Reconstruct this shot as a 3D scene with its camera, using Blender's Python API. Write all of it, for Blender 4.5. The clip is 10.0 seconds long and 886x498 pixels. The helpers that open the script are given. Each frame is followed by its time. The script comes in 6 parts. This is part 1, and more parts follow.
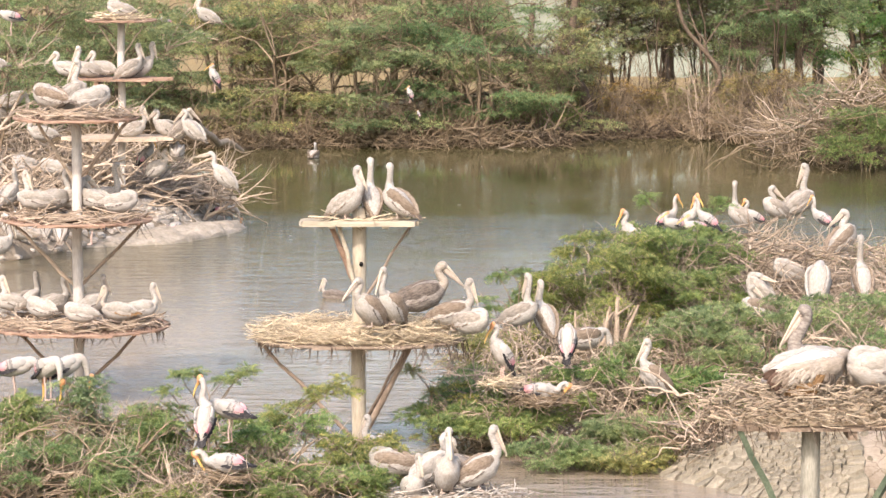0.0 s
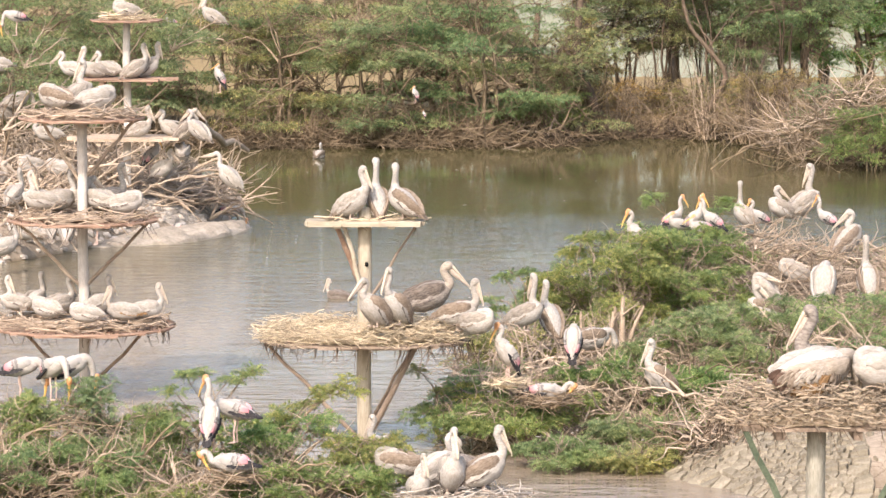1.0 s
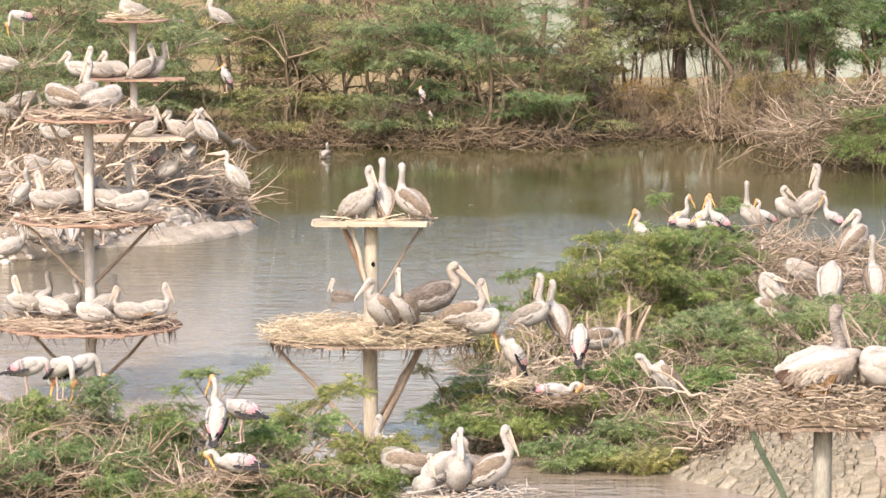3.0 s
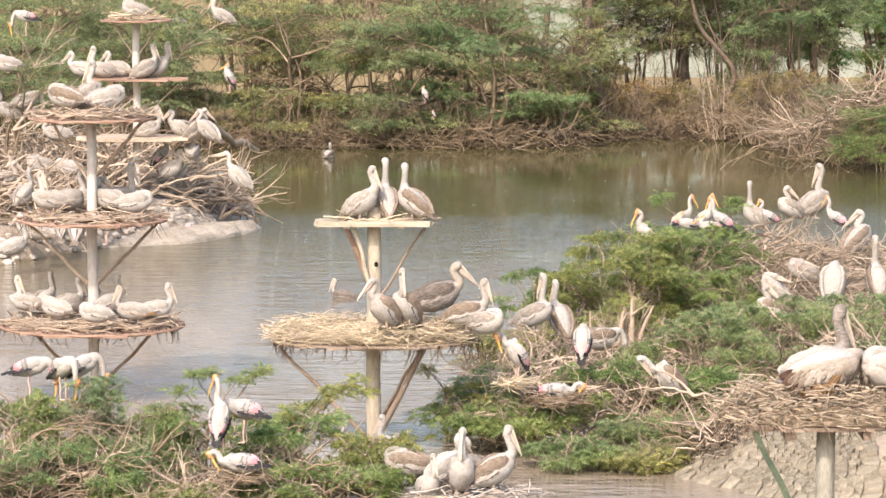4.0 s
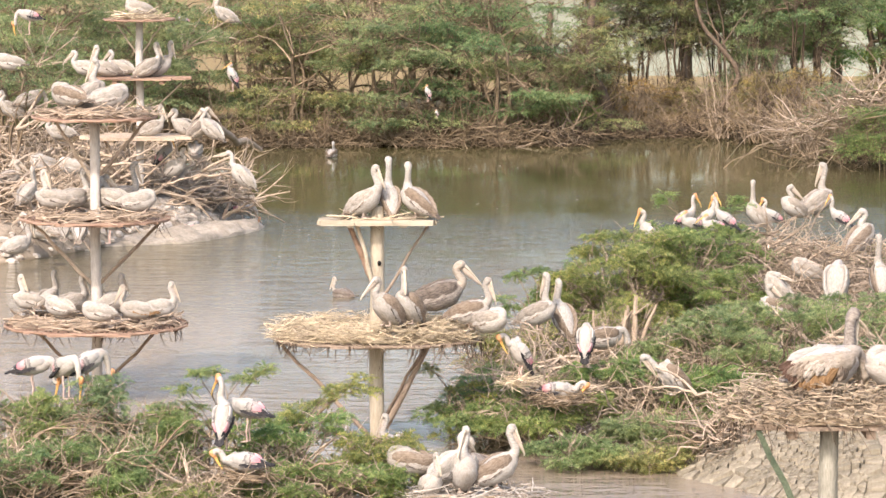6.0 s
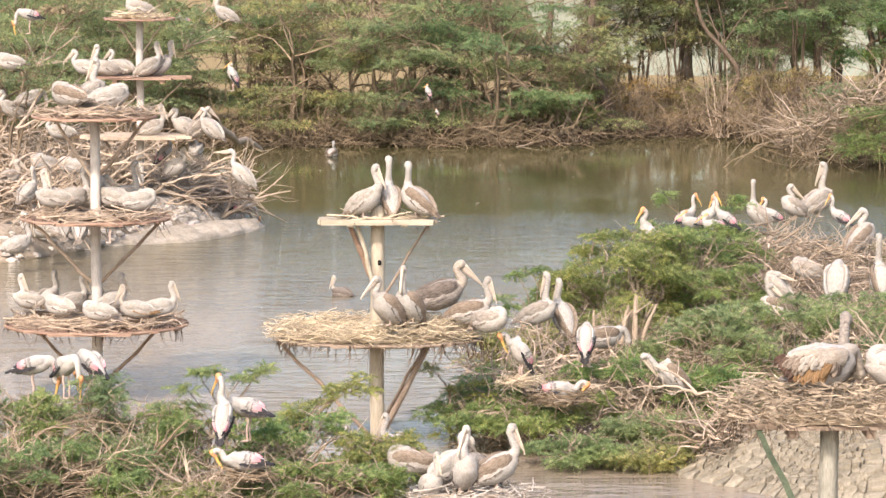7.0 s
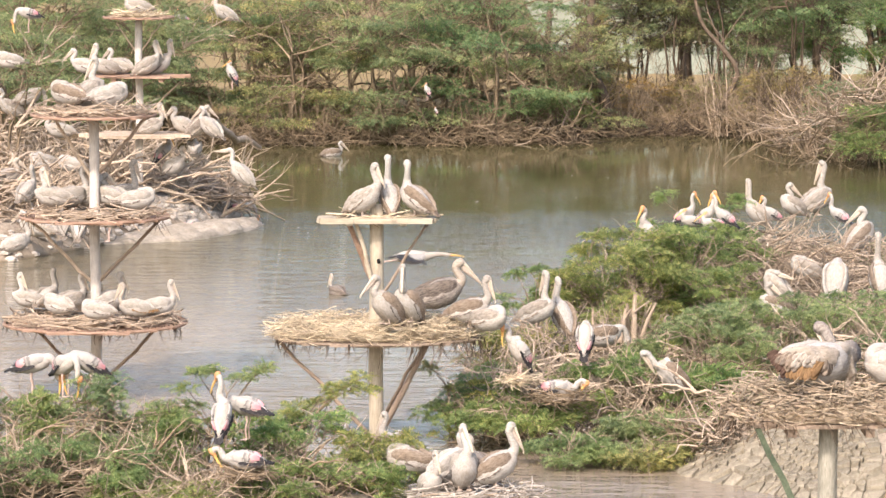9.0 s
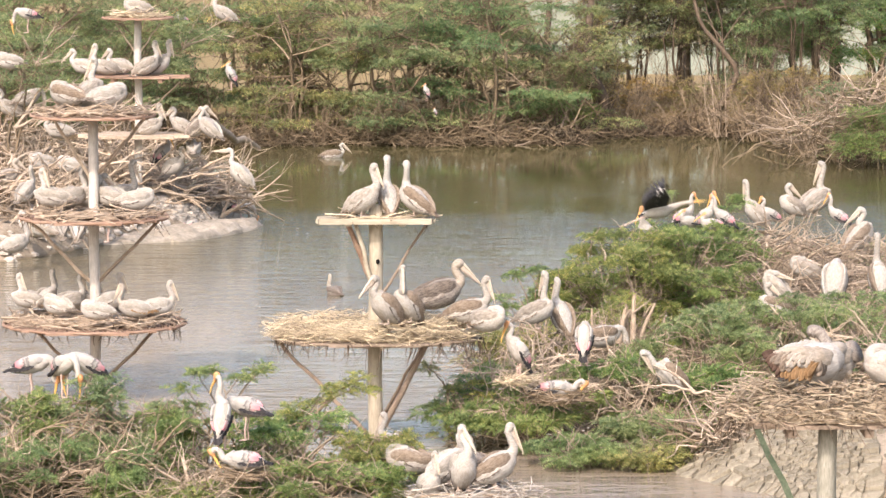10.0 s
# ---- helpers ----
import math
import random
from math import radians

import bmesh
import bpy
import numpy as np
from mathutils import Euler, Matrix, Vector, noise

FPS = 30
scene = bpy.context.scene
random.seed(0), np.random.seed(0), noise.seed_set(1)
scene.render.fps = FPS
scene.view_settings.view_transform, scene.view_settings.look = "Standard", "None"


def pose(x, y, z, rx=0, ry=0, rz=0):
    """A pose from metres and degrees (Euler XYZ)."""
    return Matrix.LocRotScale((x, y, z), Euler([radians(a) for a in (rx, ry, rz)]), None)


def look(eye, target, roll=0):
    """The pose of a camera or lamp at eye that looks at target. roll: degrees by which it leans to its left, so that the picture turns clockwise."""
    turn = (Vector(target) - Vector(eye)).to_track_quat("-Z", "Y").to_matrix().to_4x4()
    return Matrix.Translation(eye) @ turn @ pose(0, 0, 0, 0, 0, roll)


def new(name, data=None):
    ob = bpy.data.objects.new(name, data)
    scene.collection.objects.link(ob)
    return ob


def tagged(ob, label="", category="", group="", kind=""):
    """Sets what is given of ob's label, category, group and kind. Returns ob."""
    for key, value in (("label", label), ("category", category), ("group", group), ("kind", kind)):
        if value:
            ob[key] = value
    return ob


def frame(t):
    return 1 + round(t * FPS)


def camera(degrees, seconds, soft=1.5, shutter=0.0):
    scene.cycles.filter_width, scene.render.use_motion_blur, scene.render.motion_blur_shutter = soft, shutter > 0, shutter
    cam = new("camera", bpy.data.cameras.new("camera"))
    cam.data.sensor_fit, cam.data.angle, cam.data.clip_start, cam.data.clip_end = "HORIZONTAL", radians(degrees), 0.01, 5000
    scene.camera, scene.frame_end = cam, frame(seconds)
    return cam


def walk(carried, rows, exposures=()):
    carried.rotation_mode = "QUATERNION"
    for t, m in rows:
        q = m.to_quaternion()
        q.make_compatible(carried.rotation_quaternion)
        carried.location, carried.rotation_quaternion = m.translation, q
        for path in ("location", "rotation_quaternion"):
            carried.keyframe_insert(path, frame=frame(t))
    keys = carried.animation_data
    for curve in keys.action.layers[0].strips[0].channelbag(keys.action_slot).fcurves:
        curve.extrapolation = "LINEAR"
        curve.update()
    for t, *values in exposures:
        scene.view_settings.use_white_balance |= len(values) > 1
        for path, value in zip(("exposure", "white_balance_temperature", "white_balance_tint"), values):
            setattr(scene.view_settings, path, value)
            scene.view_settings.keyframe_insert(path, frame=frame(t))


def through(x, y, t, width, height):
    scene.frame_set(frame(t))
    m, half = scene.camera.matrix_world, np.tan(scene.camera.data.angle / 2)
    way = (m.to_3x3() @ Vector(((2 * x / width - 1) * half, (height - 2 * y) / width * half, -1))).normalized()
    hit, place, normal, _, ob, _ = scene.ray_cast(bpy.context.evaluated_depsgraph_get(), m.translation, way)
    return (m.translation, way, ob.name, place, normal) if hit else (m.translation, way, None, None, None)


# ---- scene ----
# Camera: a fixed stand on a watch tower 9.2 m above the water, long lens, slow pan to its left.
cam = camera(11.935, 10.0, soft=1.5, shutter=0.5)


def aim(t, pan, tilt):
    return t, pose(0, 0, 9.2, 90 - 5.696 + tilt, 0, pan)


walk(cam, [
    aim(0.0, -0.239, 0.008), aim(0.5, -0.199, 0.010), aim(1.0, -0.165, 0.010), aim(1.5, -0.141, 0.010),
    aim(2.0, -0.122, 0.009), aim(2.5, -0.099, 0.010), aim(3.25, -0.066, 0.010), aim(4.0, -0.037, 0.010), aim(4.5, -0.024, 0.007),
    aim(5.0, -0.012, 0.003), aim(5.5, 0.0, 0.0), aim(6.25, 0.008, -0.006), aim(7.0, 0.010, -0.012), aim(7.5, 0.006, -0.019),
    aim(8.0, 0.001, -0.024), aim(8.5, -0.001, -0.030), aim(9.0, -0.003, -0.031), aim(9.5, -0.008, -0.030), aim(10.0, -0.014, -0.024),
], exposures=[(0.0, 1.09, 6610, 16), (10.0, 1.09, 6610, 16)])

# ---- light: high hazy sun behind the camera's left shoulder ----
SUN_EL, SUN_AZ = 42.0, 200.0
world = bpy.data.worlds.new("sky")
scene.world = world
world.use_nodes = True
wn = world.node_tree.nodes
sky = wn.new("ShaderNodeTexSky")
sky.sky_type, sky.sun_disc = "NISHITA", False
sky.sun_elevation, sky.sun_rotation = radians(SUN_EL), radians(SUN_AZ)
sky.air_density, sky.dust_density, sky.ozone_density = 1.28, 3.2, 0.3
wn["Background"].inputs["Strength"].default_value = 0.15
world.node_tree.links.new(sky.outputs[0], wn["Background"].inputs["Color"])
sun = new("sun", bpy.data.lights.new("sun", "SUN"))
sun.data.energy, sun.data.angle, sun.data.color = 2.45, radians(1.0), (1.0, 0.90, 0.79)
sun_from = Vector((math.sin(radians(SUN_AZ)) * math.cos(radians(SUN_EL)), math.cos(radians(SUN_AZ)) * math.cos(radians(SUN_EL)), math.sin(radians(SUN_EL))))
sun.matrix_world = look(sun_from * 50, (0, 0, 0))


# ---- materials ----
def nodes_of(name, rough=0.8, spec=0.3):
    m = bpy.data.materials.new(name)
    m.use_nodes = True
    n, l = m.node_tree.nodes, m.node_tree.links
    b = n["Principled BSDF"]
    b.inputs["Roughness"].default_value = rough
    b.inputs["Specular IOR Level"].default_value = spec
    return m, n, l, b


def ramp(n, stops, mode="LINEAR"):
    r = n.new("ShaderNodeValToRGB")
    r.color_ramp.interpolation = mode
    while len(r.color_ramp.elements) < len(stops):
        r.color_ramp.elements.new(0.5)
    for e, (p, c) in zip(r.color_ramp.elements, stops):
        e.position, e.color = p, (*c, 1)
    return r


def noise_tex(n, l, scale, detail=4.0, rough=0.6, stretch=None, coord="Object"):
    tc = n.new("ShaderNodeTexCoord")
    t = n.new("ShaderNodeTexNoise")
    t.inputs["Scale"].default_value, t.inputs["Detail"].default_value, t.inputs["Roughness"].default_value = scale, detail, rough
    if stretch:
        mp = n.new("ShaderNodeMapping")
        mp.inputs["Scale"].default_value = stretch
        l.new(tc.outputs[coord], mp.inputs["Vector"])
        l.new(mp.outputs[0], t.inputs["Vector"])
    else:
        l.new(tc.outputs[coord], t.inputs["Vector"])
    return t


def mix_colour(n, l, kind, fac, a, b):
    m = n.new("ShaderNodeMix")
    m.data_type, m.blend_type = "RGBA", kind
    for sock, v in ((m.inputs[0], fac), (m.inputs[6], a), (m.inputs[7], b)):
        if isinstance(v, (int, float)):
            sock.default_value = v
        elif isinstance(v, tuple):
            sock.default_value = (*v, 1)
        else:
            l.new(v, sock)
    return m.outputs[2]


def bump(n, l, b, height, strength=0.4, dist=0.02):
    k = n.new("ShaderNodeBump")
    k.inputs["Strength"].default_value, k.inputs["Distance"].default_value = strength, dist
    l.new(height, k.inputs["Height"])
    l.new(k.outputs[0], b.inputs["Normal"])


def grained(name, dark, light, scale=6.0, stretch=None, rough=0.85, relief=0.4, fine=40.0, vary=0.0, spec=0.25, each=0.0):
    """A surface with broad stains, fine grain and relief; vary: how much each piece differs."""
    m, n, l, b = nodes_of(name, rough, spec)
    broad = noise_tex(n, l, scale, 5, 0.6, stretch)
    grain = noise_tex(n, l, fine, 3, 0.6, stretch)
    r = ramp(n, [(0.3, dark), (0.7, light)])
    l.new(broad.outputs["Fac"], r.inputs[0])
    g = ramp(n, [(0.25, (0.72, 0.70, 0.68)), (0.75, (1.12, 1.12, 1.12))])
    l.new(grain.outputs["Fac"], g.inputs[0])
    col = mix_colour(n, l, "MULTIPLY", 1.0, r.outputs[0], g.outputs[0])
    if vary:
        geo = n.new("ShaderNodeNewGeometry")
        v = ramp(n, [(0.0, (1 - vary,) * 3), (1.0, (1 + vary,) * 3)])
        l.new(geo.outputs["Random Per Island"], v.inputs[0])
        col = mix_colour(n, l, "MULTIPLY", 1.0, col, v.outputs[0])
    if each:
        own = n.new("ShaderNodeObjectInfo")
        v = ramp(n, [(0.0, (1 - each, 1 - each, 1 - each)), (1.0, (1 + each, 1 + each, 1 + each))])
        l.new(own.outputs["Random"], v.inputs[0])
        col = mix_colour(n, l, "MULTIPLY", 1.0, col, v.outputs[0])
    l.new(col, b.inputs["Base Color"])
    bump(n, l, b, grain.outputs["Fac"], relief, 0.01)
    return m


def leafy(name, a, b_, c, through=0.35):
    """Small leaves: each its own green, some yellowed, lit through."""
    m, n, l, b = nodes_of(name, 0.6, 0.3)
    geo = n.new("ShaderNodeNewGeometry")
    r = ramp(n, [(0.0, a), (0.55, b_), (1.0, c)])
    l.new(geo.outputs["Random Per Island"], r.inputs[0])
    broad = noise_tex(n, l, 0.9, 3)
    br = ramp(n, [(0.3, (0.62, 0.70, 0.70)), (0.7, (1.2, 1.15, 0.95))])
    l.new(broad.outputs["Fac"], br.inputs[0])
    col = mix_colour(n, l, "MULTIPLY", 1.0, r.outputs[0], br.outputs[0])
    oi = n.new("ShaderNodeObjectInfo")
    v = ramp(n, [(0.0, (0.82, 0.98, 0.92)), (0.5, (1.0, 1.0, 1.0)), (1.0, (1.28, 1.04, 0.92))])
    l.new(oi.outputs["Random"], v.inputs[0])
    col = mix_colour(n, l, "MULTIPLY", 1.0, col, v.outputs[0])
    l.new(col, b.inputs["Base Color"])
    tr = n.new("ShaderNodeBsdfTranslucent")
    l.new(col, tr.inputs["Color"])
    mx = n.new("ShaderNodeMixShader")
    mx.inputs[0].default_value = through
    l.new(b.outputs[0], mx.inputs[1])
    l.new(tr.outputs[0], mx.inputs[2])
    l.new(mx.outputs[0], n["Material Output"].inputs["Surface"])
    return m


def feathers(name, base, tip, scale=34.0, dirt=(0.92, 0.88, 0.83)):
    """Plumage: rows of feather edges lengthwise, soft soiling at a larger scale."""
    m, n, l, b = nodes_of(name, 0.8, 0.2)
    rows = noise_tex(n, l, scale, 3, 0.6, (0.45, 1.0, 1.4))
    r = ramp(n, [(0.35, base), (0.62, tip)])
    l.new(rows.outputs["Fac"], r.inputs[0])
    soil = noise_tex(n, l, 5.0, 3)
    s = ramp(n, [(0.42, (1.0, 1.0, 1.0)), (0.72, dirt)])
    l.new(soil.outputs["Fac"], s.inputs[0])
    oi = n.new("ShaderNodeObjectInfo")
    v = ramp(n, [(0.0, (0.86, 0.84, 0.82)), (1.0, (1.05, 1.05, 1.05))])
    l.new(oi.outputs["Random"], v.inputs[0])
    col = mix_colour(n, l, "MULTIPLY", 1.0, r.outputs[0], s.outputs[0])
    col = mix_colour(n, l, "MULTIPLY", 1.0, col, v.outputs[0])
    l.new(col, b.inputs["Base Color"])
    bump(n, l, b, rows.outputs["Fac"], 0.5, 0.012)
    return m


def banded(name, stops, axis=0, rough=0.7):
    """Colour in bands along a part's length (its own bounds)."""
    m, n, l, b = nodes_of(name, rough, 0.25)
    tc = n.new("ShaderNodeTexCoord")
    sep = n.new("ShaderNodeSeparateXYZ")
    l.new(tc.outputs["Generated"], sep.inputs[0])
    wob = noise_tex(n, l, 22.0, 3)
    add = n.new("ShaderNodeMath")
    add.operation = "MULTIPLY_ADD"
    l.new(wob.outputs["Fac"], add.inputs[0])
    add.inputs[1].default_value = 0.26
    l.new(sep.outputs[axis], add.inputs[2])
    sub = n.new("ShaderNodeMath")
    sub.operation = "SUBTRACT"
    l.new(add.outputs[0], sub.inputs[0])
    sub.inputs[1].default_value = 0.13
    r = ramp(n, stops)
    l.new(sub.outputs[0], r.inputs[0])
    l.new(r.outputs[0], b.inputs["Base Color"])
    bump(n, l, b, wob.outputs["Fac"], 0.3, 0.01)
    return m


def water_surface():
    m, n, l, b = nodes_of("pond_water", 0.02, 0.5)
    b.inputs["IOR"].default_value = 1.33
    silt = noise_tex(n, l, 0.12, 4)
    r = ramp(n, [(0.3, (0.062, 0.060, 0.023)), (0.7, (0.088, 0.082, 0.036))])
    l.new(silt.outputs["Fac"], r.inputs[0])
    # Reflections painted into the base colour: pale sky on near water, olive trees beyond.
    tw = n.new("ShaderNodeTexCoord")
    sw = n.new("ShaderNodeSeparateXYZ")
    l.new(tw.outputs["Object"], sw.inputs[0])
    sky_fade = n.new("ShaderNodeMapRange")
    sky_fade.inputs["From Min"].default_value, sky_fade.inputs["From Max"].default_value = 72.0, 98.0
    l.new(sw.outputs[1], sky_fade.inputs["Value"])
    # mud: silt tone lightened to stand in for sky reflected by the ripples
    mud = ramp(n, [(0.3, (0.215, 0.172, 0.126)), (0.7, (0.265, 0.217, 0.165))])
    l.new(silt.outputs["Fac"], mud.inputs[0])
    l.new(mix_colour(n, l, "MIX", sky_fade.outputs[0], mud.outputs[0], r.outputs[0]), b.inputs["Base Color"])
    big = noise_tex(n, l, 0.9, 3, 0.6, (1.0, 2.2, 1.0))
    small = noise_tex(n, l, 2.8, 3, 0.6, (0.55, 1.9, 1.0))
    calm = noise_tex(n, l, 0.10, 3, 0.6, (0.4, 1.6, 1.0))
    c = ramp(n, [(0.38, (0.35, 0.35, 0.35)), (0.58, (1.0, 1.0, 1.0))])
    l.new(calm.outputs["Fac"], c.inputs[0])
    both = n.new("ShaderNodeMath")
    both.operation = "MULTIPLY_ADD"
    l.new(small.outputs["Fac"], both.inputs[0])
    both.inputs[1].default_value = 0.55
    l.new(big.outputs["Fac"], both.inputs[2])
    k = n.new("ShaderNodeBump")
    k.inputs["Distance"].default_value = 0.08
    st = n.new("ShaderNodeMath")
    st.operation = "MULTIPLY"
    st.inputs[1].default_value = 0.9
    tc = n.new("ShaderNodeTexCoord")
    sep = n.new("ShaderNodeSeparateXYZ")
    l.new(tc.outputs["Object"], sep.inputs[0])
    lee = n.new("ShaderNodeMapRange")
    lee.inputs["From Min"].default_value, lee.inputs["From Max"].default_value = 92.0, 112.0
    lee.inputs["To Min"].default_value, lee.inputs["To Max"].default_value = 1.0, 0.05
    l.new(sep.outputs[1], lee.inputs["Value"])
    shelter = n.new("ShaderNodeMath")
    shelter.operation = "MULTIPLY"
    l.new(c.outputs[0], shelter.inputs[0])
    l.new(lee.outputs[0], shelter.inputs[1])
    l.new(shelter.outputs[0], st.inputs[0])
    l.new(st.outputs[0], k.inputs["Strength"])
    l.new(both.outputs[0], k.inputs["Height"])
    l.new(k.outputs[0], b.inputs["Normal"])
    return m


def ground_surface():
    """Dried silt, pale and cracked where it lies above the water, brown and wet below."""
    m, n, l, b = nodes_of("pond_silt", 0.95, 0.15)
    tc = n.new("ShaderNodeTexCoord")
    sep = n.new("ShaderNodeSeparateXYZ")
    l.new(tc.outputs["Object"], sep.inputs[0])
    broad = noise_tex(n, l, 0.7, 5)
    fine = noise_tex(n, l, 9.0, 5, 0.7)
    r = ramp(n, [(0.3, (0.22, 0.18, 0.135)), (0.7, (0.38, 0.33, 0.27))])
    l.new(broad.outputs["Fac"], r.inputs[0])
    g = ramp(n, [(0.3, (0.75, 0.72, 0.68)), (0.7, (1.15, 1.15, 1.15))])
    l.new(fine.outputs["Fac"], g.inputs[0])
    col = mix_colour(n, l, "MULTIPLY", 1.0, r.outputs[0], g.outputs[0])
    cell = n.new("ShaderNodeTexVoronoi")
    cell.feature = "DISTANCE_TO_EDGE"
    cell.inputs["Scale"].default_value = 2.6
    warp = n.new("ShaderNodeVectorMath")
    warp.operation = "MULTIPLY_ADD"
    wn_ = noise_tex(n, l, 3.0, 3)
    l.new(wn_.outputs["Color"], warp.inputs[0])
    warp.inputs[1].default_value = (0.25, 0.25, 0.25)
    l.new(tc.outputs["Object"], warp.inputs[2])
    l.new(warp.outputs[0], cell.inputs["Vector"])
    crack = ramp(n, [(0.0, (0.62, 0.58, 0.54)), (0.03, (1.06, 1.06, 1.06))])
    l.new(cell.outputs["Distance"], crack.inputs[0])
    col = mix_colour(n, l, "MULTIPLY", 1.0, col, crack.outputs[0])
    soil = n.new("ShaderNodeMapRange")
    soil.inputs["From Min"].default_value, soil.inputs["From Max"].default_value = 104.0, 113.0
    l.new(sep.outputs[1], soil.inputs["Value"])
    earth = mix_colour(n, l, "MULTIPLY", 1.0, (0.115, 0.085, 0.052), g.outputs[0])
    dry = n.new("ShaderNodeMapRange")
    dry.inputs["From Min"].default_value, dry.inputs["From Max"].default_value = 125.0, 132.0
    l.new(sep.outputs[1], dry.inputs["Value"])
    grass = mix_colour(n, l, "MULTIPLY", 1.0, (0.27, 0.205, 0.105), g.outputs[0])
    earth = mix_colour(n, l, "MIX", dry.outputs[0], earth, grass)
    col = mix_colour(n, l, "MIX", soil.outputs[0], col, earth)
    wet = n.new("ShaderNodeMapRange")
    wet.inputs["From Min"].default_value, wet.inputs["From Max"].default_value = -0.02, 0.07
    l.new(sep.outputs[2], wet.inputs["Value"])
    col = mix_colour(n, l, "MIX", wet.outputs[0], (0.13, 0.10, 0.065), col)
    l.new(col, b.inputs["Base Color"])
    bump(n, l, b, fine.outputs["Fac"], 0.7, 0.05)
    return m


M_WATER = water_surface()
M_GROUND = ground_surface()
M_LEAF_FAR = leafy("acacia_leaf_far", (0.145, 0.208, 0.105), (0.248, 0.305, 0.158), (0.410, 0.405, 0.225), 0.5)
M_LEAF_DARK = leafy("tree_leaf_dark", (0.118, 0.205, 0.083), (0.200, 0.315, 0.118), (0.310, 0.380, 0.152), 0.55)
M_LEAF_NEAR = leafy("acacia_leaf_near", (0.150, 0.222, 0.090), (0.265, 0.340, 0.134), (0.465, 0.470, 0.206), 0.55)
M_LEAF_COOL = leafy("acacia_leaf_cool", (0.166, 0.226, 0.116), (0.286, 0.345, 0.168), (0.475, 0.482, 0.250), 0.55)
M_LEAF_DRY = leafy("shrub_leaf_dry", (0.204, 0.174, 0.072), (0.300, 0.246, 0.102), (0.432, 0.336, 0.156), 0.5)
M_BARK = grained("bark", (0.085, 0.065, 0.045), (0.19, 0.145, 0.105), 5, (1, 1, 0.3), vary=0.2)
M_TWIG = grained("twig_brown", (0.160, 0.123, 0.082), (0.310, 0.240, 0.165), 8, vary=0.35)
M_TWIG_PALE = grained("twig_tan", (0.27, 0.21, 0.155), (0.44, 0.36, 0.275), 8, vary=0.35)
M_STICK = grained("dead_stick", (0.33, 0.262, 0.196), (0.53, 0.440, 0.350), 7, vary=0.35)
M_STRAW = grained("nest_stick", (0.46, 0.38, 0.265), (0.65, 0.565, 0.42), 7, vary=0.35)
M_STRAW_PALE = grained("pale_nest_stick", (0.29, 0.24, 0.175), (0.46, 0.39, 0.30), 7, vary=0.4)
M_POST = grained("weathered_post", (0.320, 0.285, 0.220), (0.540, 0.490, 0.395), 2.5, (2, 2, 0.3), relief=0.5, fine=24)
M_POST_WHITE = grained("limewashed_post", (0.445, 0.413, 0.382), (0.604, 0.578, 0.541), 2.5, (2, 2, 0.4), fine=24)
M_POST_GREY = grained("grey_post", (0.20, 0.197, 0.165), (0.40, 0.39, 0.335), 3.0, (2, 2, 0.4), fine=24)
M_PLANK = grained("bare_plank", (0.32, 0.28, 0.21), (0.50, 0.45, 0.36), 3, (0.3, 2, 2), fine=20)
M_PLANK_RED = grained("red_brown_plank", (0.24, 0.15, 0.105), (0.38, 0.27, 0.205), 3, (0.3, 2, 2), fine=20)
M_BRACE = grained("brown_brace", (0.200, 0.152, 0.115), (0.370, 0.300, 0.235), 4, (1, 1, 0.4))
M_BRACE_GREEN = grained("green_metal_brace", (0.05, 0.075, 0.05), (0.12, 0.15, 0.10), 6, rough=0.6)
M_MUD = grained("dried_mud_clod", (0.150, 0.132, 0.097), (0.300, 0.269, 0.206), 3.5, fine=22, vary=0.3, relief=0.9, each=0.16)
M_GUANO = grained("whitened_mud", (0.34, 0.31, 0.27), (0.54, 0.50, 0.45), 5, fine=20, vary=0.2)
M_CRUST = grained("mud_crust", (0.235, 0.208, 0.168), (0.40, 0.362, 0.308), 2.5, fine=14, relief=0.9)
M_TWIG_DARK = grained("twig_dark", (0.075, 0.055, 0.040), (0.17, 0.13, 0.095), 8, vary=0.35)
M_WHITE = feathers("plumage_white", (0.305, 0.289, 0.263), (0.412, 0.398, 0.372))
M_CREAM = feathers("plumage_cream", (0.315, 0.280, 0.236), (0.430, 0.394, 0.348))
M_PALEWING = feathers("plumage_pale_wing", (0.235, 0.214, 0.188), (0.375, 0.350, 0.318), 22)
M_GREYP = feathers("plumage_grey", (0.157, 0.137, 0.121), (0.292, 0.265, 0.238))
M_BROWN = feathers("plumage_brown", (0.150, 0.119, 0.094), (0.270, 0.224, 0.180))
M_DARK = feathers("plumage_dark", (0.086, 0.074, 0.066), (0.201, 0.175, 0.156))
M_RUST = feathers("plumage_rust", (0.17, 0.103, 0.052), (0.275, 0.176, 0.092))
M_SNOW = feathers("plumage_snow", (0.34, 0.322, 0.298), (0.44, 0.425, 0.402))
M_UMBER = feathers("plumage_umber", (0.065, 0.04, 0.03), (0.13, 0.085, 0.065))
M_BLACK = feathers("plumage_black", (0.018, 0.018, 0.022), (0.05, 0.048, 0.05), dirt=(1, 1, 1))
M_BILL = grained("pelican_bill", (0.44, 0.39, 0.30), (0.57, 0.515, 0.42), 14, rough=0.5, spec=0.4)
M_POUCH = grained("pelican_pouch", (0.38, 0.315, 0.265), (0.50, 0.43, 0.365), 12, rough=0.55, spec=0.4)
M_YELLOW = banded("stork_bill", [(0.0, (0.58, 0.29, 0.12)), (0.35, (0.68, 0.39, 0.11)), (1.0, (0.66, 0.46, 0.15))], rough=0.45)
